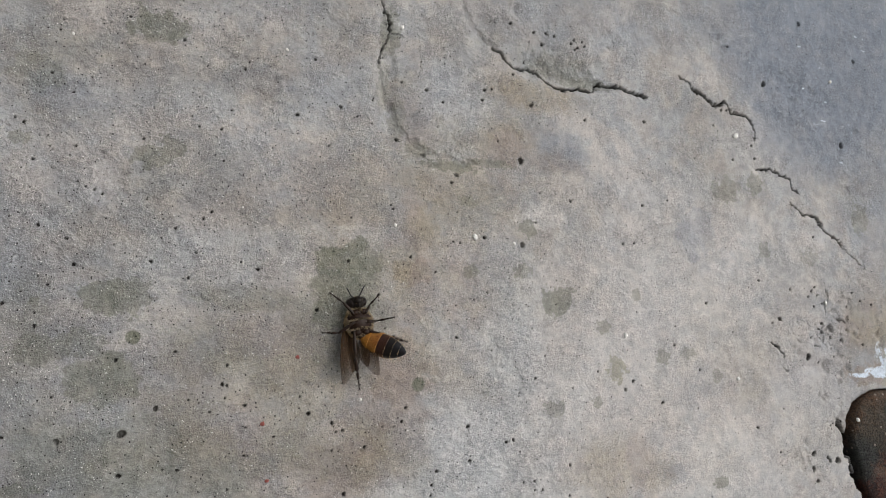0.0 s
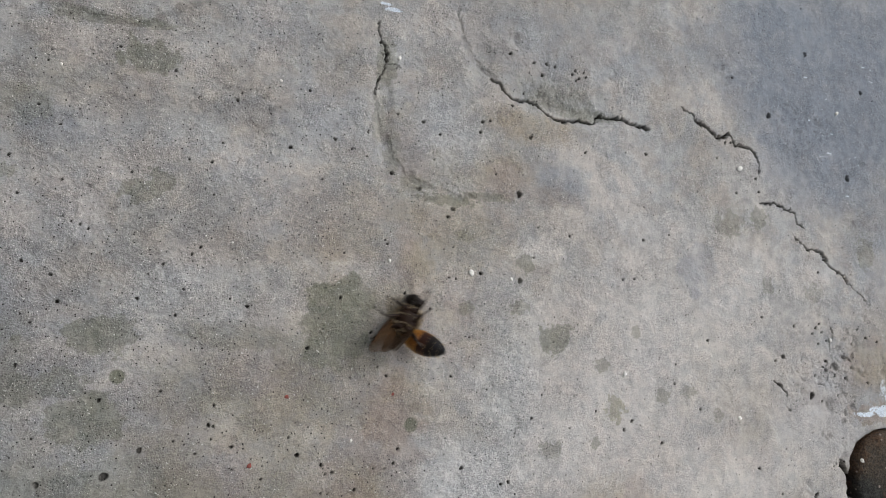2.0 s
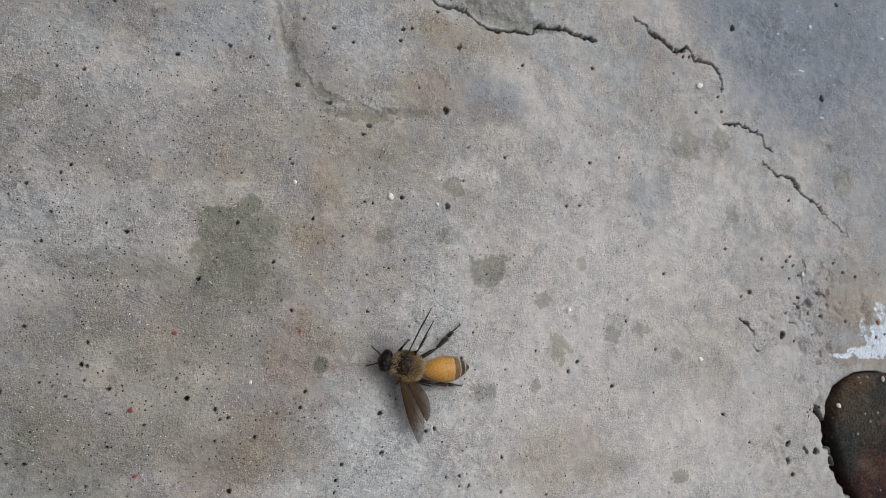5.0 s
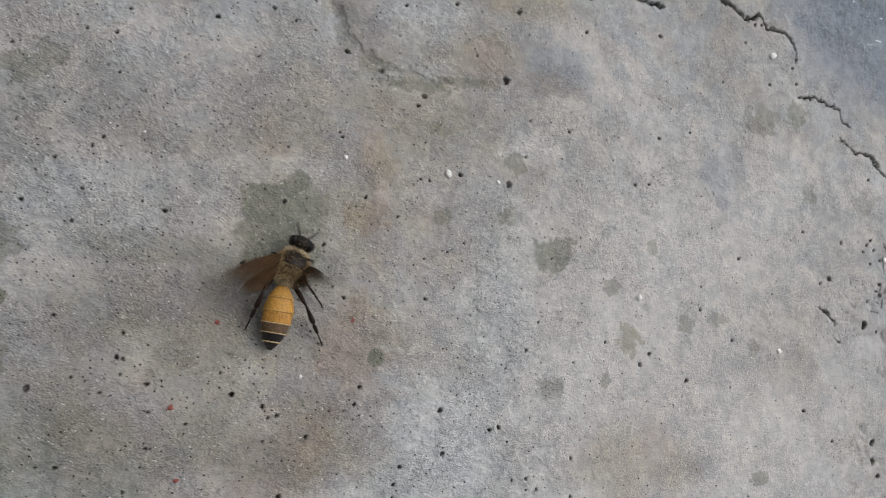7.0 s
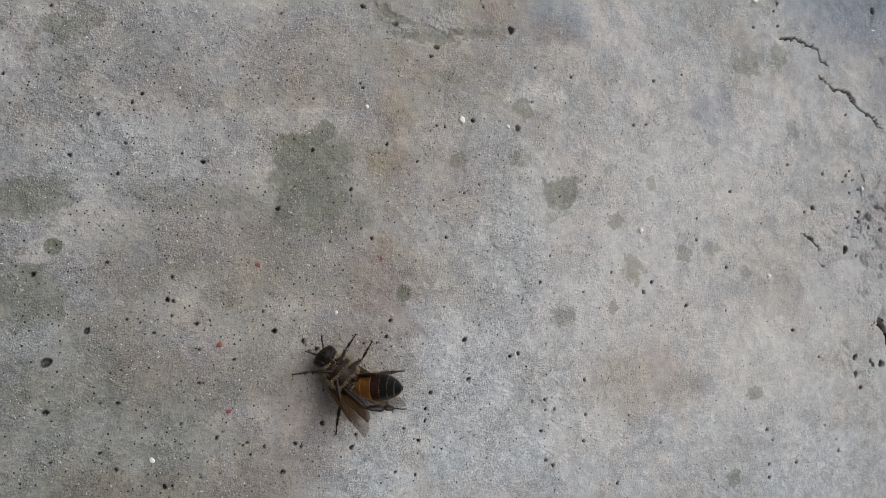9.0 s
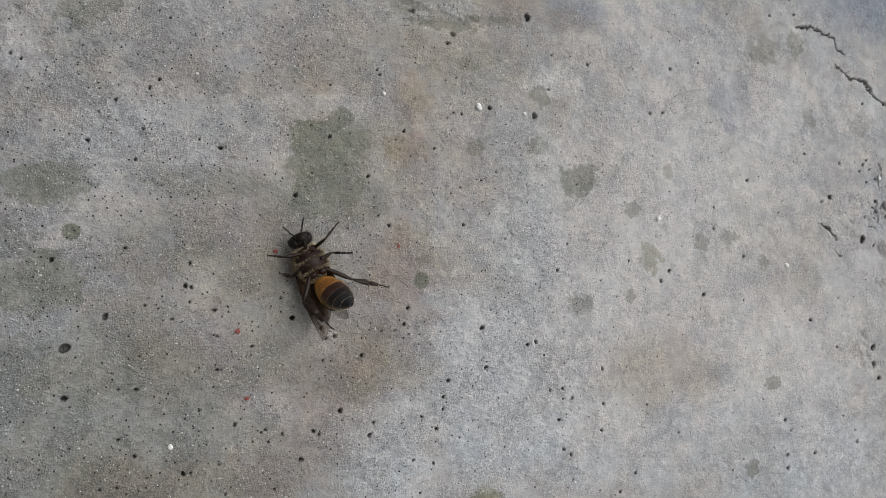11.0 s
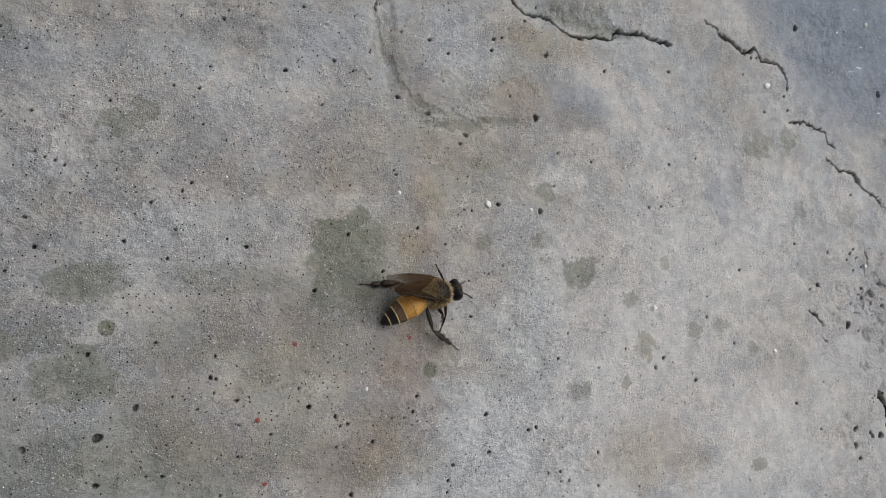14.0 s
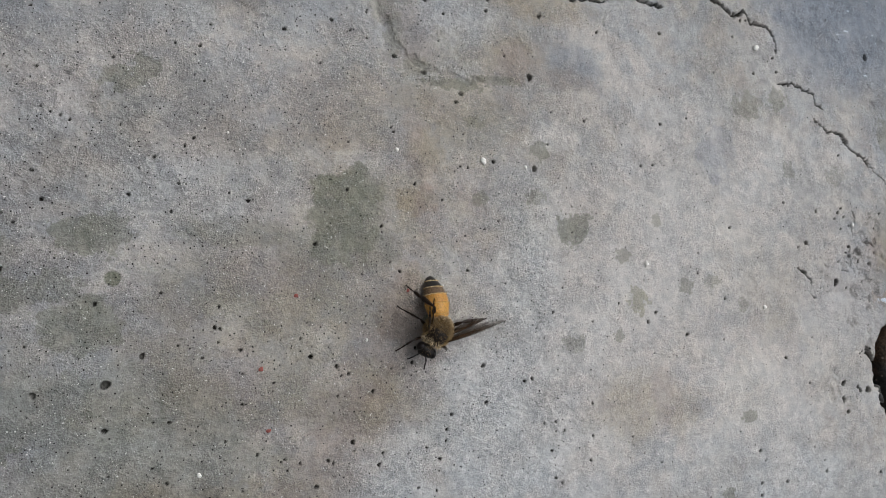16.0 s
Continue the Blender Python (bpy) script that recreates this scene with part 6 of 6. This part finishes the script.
    track(tibia["L2"], [
        (0, 180.0, 63.5, 180.0), (0.5, 180.0, 79.2, 180.0), (1, 180.0, 64.4, 180.0), (1.5, 0.0, 78.1, 0.0), (2, 180.0, 60.5, 180.0),
        (2.5, 180.0, 71.9, 180.0), (3, 180.0, 23.9, 180.0), (3.5, 180.0, 25.1, 180.0), (4, 180.0, 67.4, 180.0), (4.5, 0.0, 88.9, 0.0),
        (7, 180.0, 68.1, 180.0), (7.5, 180.0, 51.8, 180.0), (8, 180.0, 29.4, 180.0), (8.5, 180.0, 78.7, 180.0), (9, 180.0, 71.1, 180.0),
        (9.5, 180.0, 75.4, 180.0), (12, 180.0, 54.6, 180.0), (12.5, 180.0, 74.0, 180.0), (13, 180.0, 23.2, 180.0), (13.27, 0.0, 88.7, 0.0),
        (13.5, 0.0, 20.5, 0.0), (13.73, 0.0, 88.0, 0.0), (14, 180.0, 24.6, 180.0), (14.27, 0.0, 88.3, 0.0), (14.5, 0.0, 21.2, 0.0),
        (15, 0.0, 20.5, 0.0), (15.5, 0.0, 20.5, 0.0), (15.73, 0.0, 73.4, 0.0), (16, 180.0, 53.8, 180.0),
    ], (0.00310, 0.00000, 0.00000))
    track(leg["L3"], [
        (0, -171.2, 21.2, 116.8), (0.5, -150.3, 47.2, 129.8), (1, -148.8, 56.4, 144.0), (1.5, -177.6, 7.6, 157.6), (2, -155.9, 45.0, 137.9),
        (2.267, -100.8, 0.8, 159.6), (2.5, -45.4, -41.6, 134.3), (2.733, -101.2, -20.7, 172.5), (3, -136.7, 16.7, -179.1),
        (3.267, -73.4, -10.0, -160.1), (3.5, -3.5, -38.4, -178.3), (4, 12.3, -28.1, 178.1), (4.5, 12.7, -27.4, -179.3), (7, 14.9, -43.3, 165.4),
        (7.5, -5.4, -64.5, 175.5), (7.733, 15.6, -33.5, 179.8), (8, 35.1, -5.3, -166.2), (8.267, -22.9, 11.1, -143.5), (8.5, -83.2, 39.0, -146.0),
        (9, 173.1, 67.5, 123.9), (9.267, -170.9, 31.6, 133.6), (9.5, -162.9, -4.8, 132.3), (12, -143.0, 12.1, 140.6), (12.5, -141.8, 13.1, 121.1),
        (13, -116.1, 6.5, 125.2), (13.5, -150.4, 2.7, 146.9), (13.73, 145.0, -1.5, 143.8), (14, 80.2, -6.1, 146.2), (14.27, 95.7, 8.6, 175.7),
        (14.5, 116.9, 13.0, -151.1), (14.73, 64.9, -15.6, 177.2), (15, 9.5, -57.9, -178.5), (15.5, -11.5, -33.5, 158.7), (16, -16.5, -65.1, 151.6),
    ], (-0.00180, 0.00150, -0.00150))
    track(tibia["L3"], [
        (0, 0.0, 68.2, 0.0), (0.5, 180.0, 89.6, 180.0), (1, 0.0, 88.3, 0.0), (1.5, 0.0, 26.7, 0.0), (1.733, 0.0, 69.4, 0.0), (2, 180.0, 67.8, 180.0),
        (2.5, 180.0, 87.2, 180.0), (2.733, 0.0, 56.8, 0.0), (3, 0.0, 20.7, 0.0), (3.5, 0.0, 70.7, 0.0), (4, 0.0, 55.8, 0.0), (4.5, 0.0, 54.8, 0.0),
        (7, 0.0, 79.6, 0.0), (7.5, 180.0, 71.8, 180.0), (7.733, 0.0, 69.5, 0.0), (8, 0.0, 30.8, 0.0), (8.5, 0.0, 78.2, 0.0), (9, 180.0, 77.8, 180.0),
        (9.267, 0.0, 63.5, 0.0), (9.5, 0.0, 24.7, 0.0), (12, 0.0, 42.2, 0.0), (12.5, 0.0, 50.6, 0.0), (13, 0.0, 20.7, 0.0), (13.5, 0.0, 42.1, 0.0),
        (14, 0.0, 26.8, 0.0), (14.5, 0.0, 20.7, 0.0), (14.73, 0.0, 60.2, 0.0), (15, 180.0, 80.4, 180.0), (15.5, 0.0, 64.1, 0.0),
        (16, 180.0, 69.9, 180.0),
    ], (0.00400, 0.00000, 0.00000))
    track(leg["R1"], [
        (0, -24.6, -1.8, -36.6), (0.1667, -71.3, 22.5, -30.3), (0.3333, -129.1, 42.4, -48.5), (0.5, 162.1, 37.4, -80.6), (1, 167.4, 30.3, -63.1),
        (1.5, 168.1, -9.9, -75.8), (1.667, 114.0, -19.3, -87.7), (1.833, 56.3, -34.1, -86.3), (2, -11.1, -39.8, -69.1), (2.5, 17.8, -53.1, -77.0),
        (3, 33.7, -57.8, -100.6), (3.5, 18.4, -54.8, -65.5), (4, -18.0, -66.5, -79.5), (4.5, -27.0, -47.3, -100.4), (7, 21.0, -83.0, -93.1),
        (7.267, -3.3, -75.2, -108.9), (7.5, -25.1, -69.1, -127.9), (8, -25.1, -63.5, -104.9), (8.167, -119.4, -54.3, -53.3),
        (8.333, -168.6, -26.9, -53.0), (8.5, 148.5, -7.6, -73.4), (8.667, 98.9, -18.2, -67.5), (8.833, 46.4, -20.4, -55.0), (9, -4.6, -12.4, -45.6),
        (9.167, -59.0, 3.2, -25.0), (9.333, -111.8, 29.0, -25.3), (9.5, 179.1, 41.6, -53.0), (12, -179.2, 7.1, -78.6), (12.17, -125.3, -5.4, -53.5),
        (12.33, -73.7, -32.8, -47.9), (12.5, -0.2, -50.7, -77.1), (12.67, 68.5, -35.2, -114.1), (12.83, 112.3, -4.5, -116.9),
        (13, 157.7, 19.4, -97.2), (13.17, 100.0, 8.3, -111.1), (13.33, 45.6, -9.0, -109.5), (13.5, -12.4, -17.4, -93.8), (14, 1.4, -7.3, -112.8),
        (14.5, 20.5, -50.7, -70.8), (15, -23.7, -66.9, -89.2), (15.5, 58.9, -73.6, -154.1), (15.73, 17.9, -58.4, -79.9), (16, 20.8, -36.7, -45.9),
    ], (0.00195, -0.00130, -0.00160))
    track(tibia["R1"], [
        (0, 0.0, 42.5, 0.0), (0.5, 0.0, 88.1, 0.0), (1, 0.0, 83.7, 0.0), (1.5, 0.0, 45.4, 0.0), (2, 180.0, 66.3, 180.0), (2.5, 180.0, 69.8, 180.0),
        (3, 180.0, 55.9, 180.0), (3.5, 180.0, 67.0, 180.0), (4, 180.0, 49.1, 180.0), (4.5, 180.0, 75.3, 180.0), (7, 180.0, 27.1, 180.0),
        (7.5, 180.0, 43.7, 180.0), (8, 180.0, 22.8, 180.0), (8.5, 180.0, 18.3, 180.0), (8.733, 180.0, 74.6, 180.0), (9, 0.0, 49.1, 0.0),
        (9.267, 180.0, 89.1, 180.0), (9.5, 180.0, 47.2, 180.0), (12, 0.0, 69.0, 0.0), (12.5, 0.0, 88.4, 0.0), (13, 0.0, 78.2, 0.0),
        (13.5, 0.0, 69.1, 0.0), (14, 0.0, 83.0, 0.0), (14.5, 180.0, 72.8, 180.0), (15, 180.0, 47.2, 180.0), (15.5, 180.0, 28.2, 180.0),
        (16, 0.0, 84.0, 0.0),
    ], (0.00270, 0.00000, 0.00000))
    track(leg["R2"], [
        (0, 28.0, -20.6, -118.0), (0.2667, 88.1, -20.2, -132.8), (0.5, 144.8, -8.1, -140.0), (0.7333, 88.1, -22.1, -121.4), (1, 29.2, -14.1, -99.0),
        (1.5, 20.0, -17.3, -91.3), (1.667, 63.7, -6.5, -117.3), (1.833, 100.7, 18.2, -129.7), (2, 142.7, 45.2, -122.7), (2.267, 93.0, 0.9, -177.8),
        (2.5, 84.8, -61.0, 154.1), (2.733, 37.1, -52.1, -115.7), (3, 35.8, -25.1, -65.2), (3.5, 26.1, -14.4, -14.4), (3.733, 6.8, -45.3, -60.4),
        (4, 53.7, -72.9, -158.3), (4.5, -3.9, -61.6, -117.1), (7, 14.0, -44.8, -130.0), (7.267, 55.4, -18.7, -142.3), (7.5, 89.4, 8.4, -134.7),
        (7.733, 52.6, -16.5, -139.7), (8, 8.9, -38.8, -125.9), (8.267, -67.1, -16.6, -98.4), (8.5, -129.5, 14.1, -109.8),
        (8.733, -167.8, 16.9, -127.5), (9, 155.2, 8.7, -143.0), (9.267, 95.7, -15.4, -151.7), (9.5, 27.4, -33.9, -132.2), (12, 39.3, -60.2, -113.5),
        (12.5, 27.8, -24.5, -135.1), (13, 17.5, -16.9, -122.8), (13.5, 14.9, -38.4, -96.9), (14, 23.5, -37.7, -93.8), (14.5, -33.7, -63.9, -81.6),
        (15, 9.1, -34.4, -137.2), (15.27, 45.6, -62.8, -153.2), (15.5, 137.6, -66.0, 133.5), (16, -4.3, -44.0, -88.2),
    ], (0.00000, -0.00160, -0.00160))
    track(tibia["R2"], [
        (0, 0.0, 71.4, 0.0), (0.5, 0.0, 33.6, 0.0), (1, 0.0, 51.8, 0.0), (1.5, 0.0, 60.9, 0.0), (2, 180.0, 74.6, 180.0), (2.5, 180.0, 32.5, 180.0),
        (2.733, 180.0, 73.4, 180.0), (3, 0.0, 65.6, 0.0), (3.5, 0.0, 41.4, 0.0), (3.733, 0.0, 88.8, 0.0), (4, 180.0, 43.8, 180.0),
        (4.5, 180.0, 68.5, 180.0), (7, 0.0, 87.8, 0.0), (7.5, 0.0, 20.5, 0.0), (7.733, 0.0, 60.4, 0.0), (8, 180.0, 79.8, 180.0),
        (8.5, 180.0, 38.4, 180.0), (8.733, 0.0, 84.4, 0.0), (9, 0.0, 27.3, 0.0), (9.5, 180.0, 83.5, 180.0), (12, 180.0, 57.2, 180.0),
        (12.5, 0.0, 78.9, 0.0), (13, 0.0, 59.1, 0.0), (13.5, 0.0, 88.3, 0.0), (14, 180.0, 44.3, 180.0), (14.5, 180.0, 59.0, 180.0),
        (15, 0.0, 70.4, 0.0), (15.27, 180.0, 63.4, 180.0), (15.5, 180.0, 17.1, 180.0), (15.73, 180.0, 56.0, 180.0), (16, 0.0, 85.1, 0.0),
    ], (0.00310, 0.00000, 0.00000))
    track(leg["R3"], [
        (0, -155.7, 2.0, -174.5), (0.1667, -107.3, 0.3, -169.0), (0.3333, -59.2, -5.0, -166.6), (0.5, -10.6, -10.2, -169.0),
        (0.7333, 9.0, -7.5, -136.8), (1, 27.1, -15.4, -105.1), (1.5, 96.6, -10.4, -141.1), (1.733, 40.8, -22.3, -142.8), (2, -20.0, -30.0, -132.5),
        (2.5, 34.6, -22.2, -173.9), (3, 38.9, -18.6, -138.6), (3.5, -7.4, -28.4, -123.3), (4, 9.2, -41.7, -113.1), (4.5, 25.8, -7.5, -135.2),
        (7, 2.8, -26.3, -130.7), (7.5, 17.3, -31.3, -154.0), (8, 13.9, 3.9, -138.6), (8.267, -43.9, -7.8, -133.6), (8.5, -103.5, -9.6, -120.8),
        (9, -123.4, 20.1, 179.2), (9.5, -151.1, 23.9, 173.0), (10.33, -91.5, 29.6, -156.5), (11.17, -38.7, 9.8, -135.6), (12, 7.0, -17.9, -137.5),
        (12.5, 46.2, -11.7, -123.4), (13, 40.8, -17.8, -136.5), (13.5, 55.6, -15.3, -132.5), (14, 62.8, 21.3, -85.2), (14.27, 58.0, -7.2, -106.9),
        (14.5, 65.0, -35.5, -130.7), (15, 34.8, -38.3, -147.5), (15.27, -6.9, -76.4, -131.7), (15.5, -147.2, -59.0, -15.4),
        (15.73, -71.0, -76.6, -64.2), (16, 10.3, -60.3, -118.2),
    ], (-0.00180, -0.00150, -0.00150))
    track(tibia["R3"], [
        (0, 0.0, 28.6, 0.0), (0.5, 0.0, 20.7, 0.0), (1, 0.0, 50.7, 0.0), (1.5, 0.0, 20.7, 0.0), (1.733, 0.0, 59.3, 0.0), (2, 180.0, 82.2, 180.0),
        (2.5, 0.0, 54.3, 0.0), (3, 0.0, 50.3, 0.0), (3.5, 0.0, 55.6, 0.0), (4, 0.0, 76.2, 0.0), (4.5, 0.0, 25.1, 0.0), (7, 0.0, 52.1, 0.0),
        (7.5, 0.0, 62.0, 0.0), (8, 0.0, 20.7, 0.0), (8.267, 0.0, 55.9, 0.0), (8.5, 180.0, 88.9, 180.0), (9, 0.0, 50.2, 0.0), (9.5, 0.0, 69.8, 0.0),
        (12, 0.0, 49.4, 0.0), (12.5, 0.0, 50.5, 0.0), (13, 0.0, 46.8, 0.0), (13.5, 0.0, 41.2, 0.0), (14, 0.0, 48.8, 0.0), (14.5, 180.0, 71.6, 180.0),
        (15, 0.0, 80.3, 0.0), (15.27, 180.0, 59.6, 180.0), (15.5, 180.0, 19.5, 180.0), (16, 180.0, 77.0, 180.0),
    ], (0.00400, 0.00000, 0.00000))


motions()
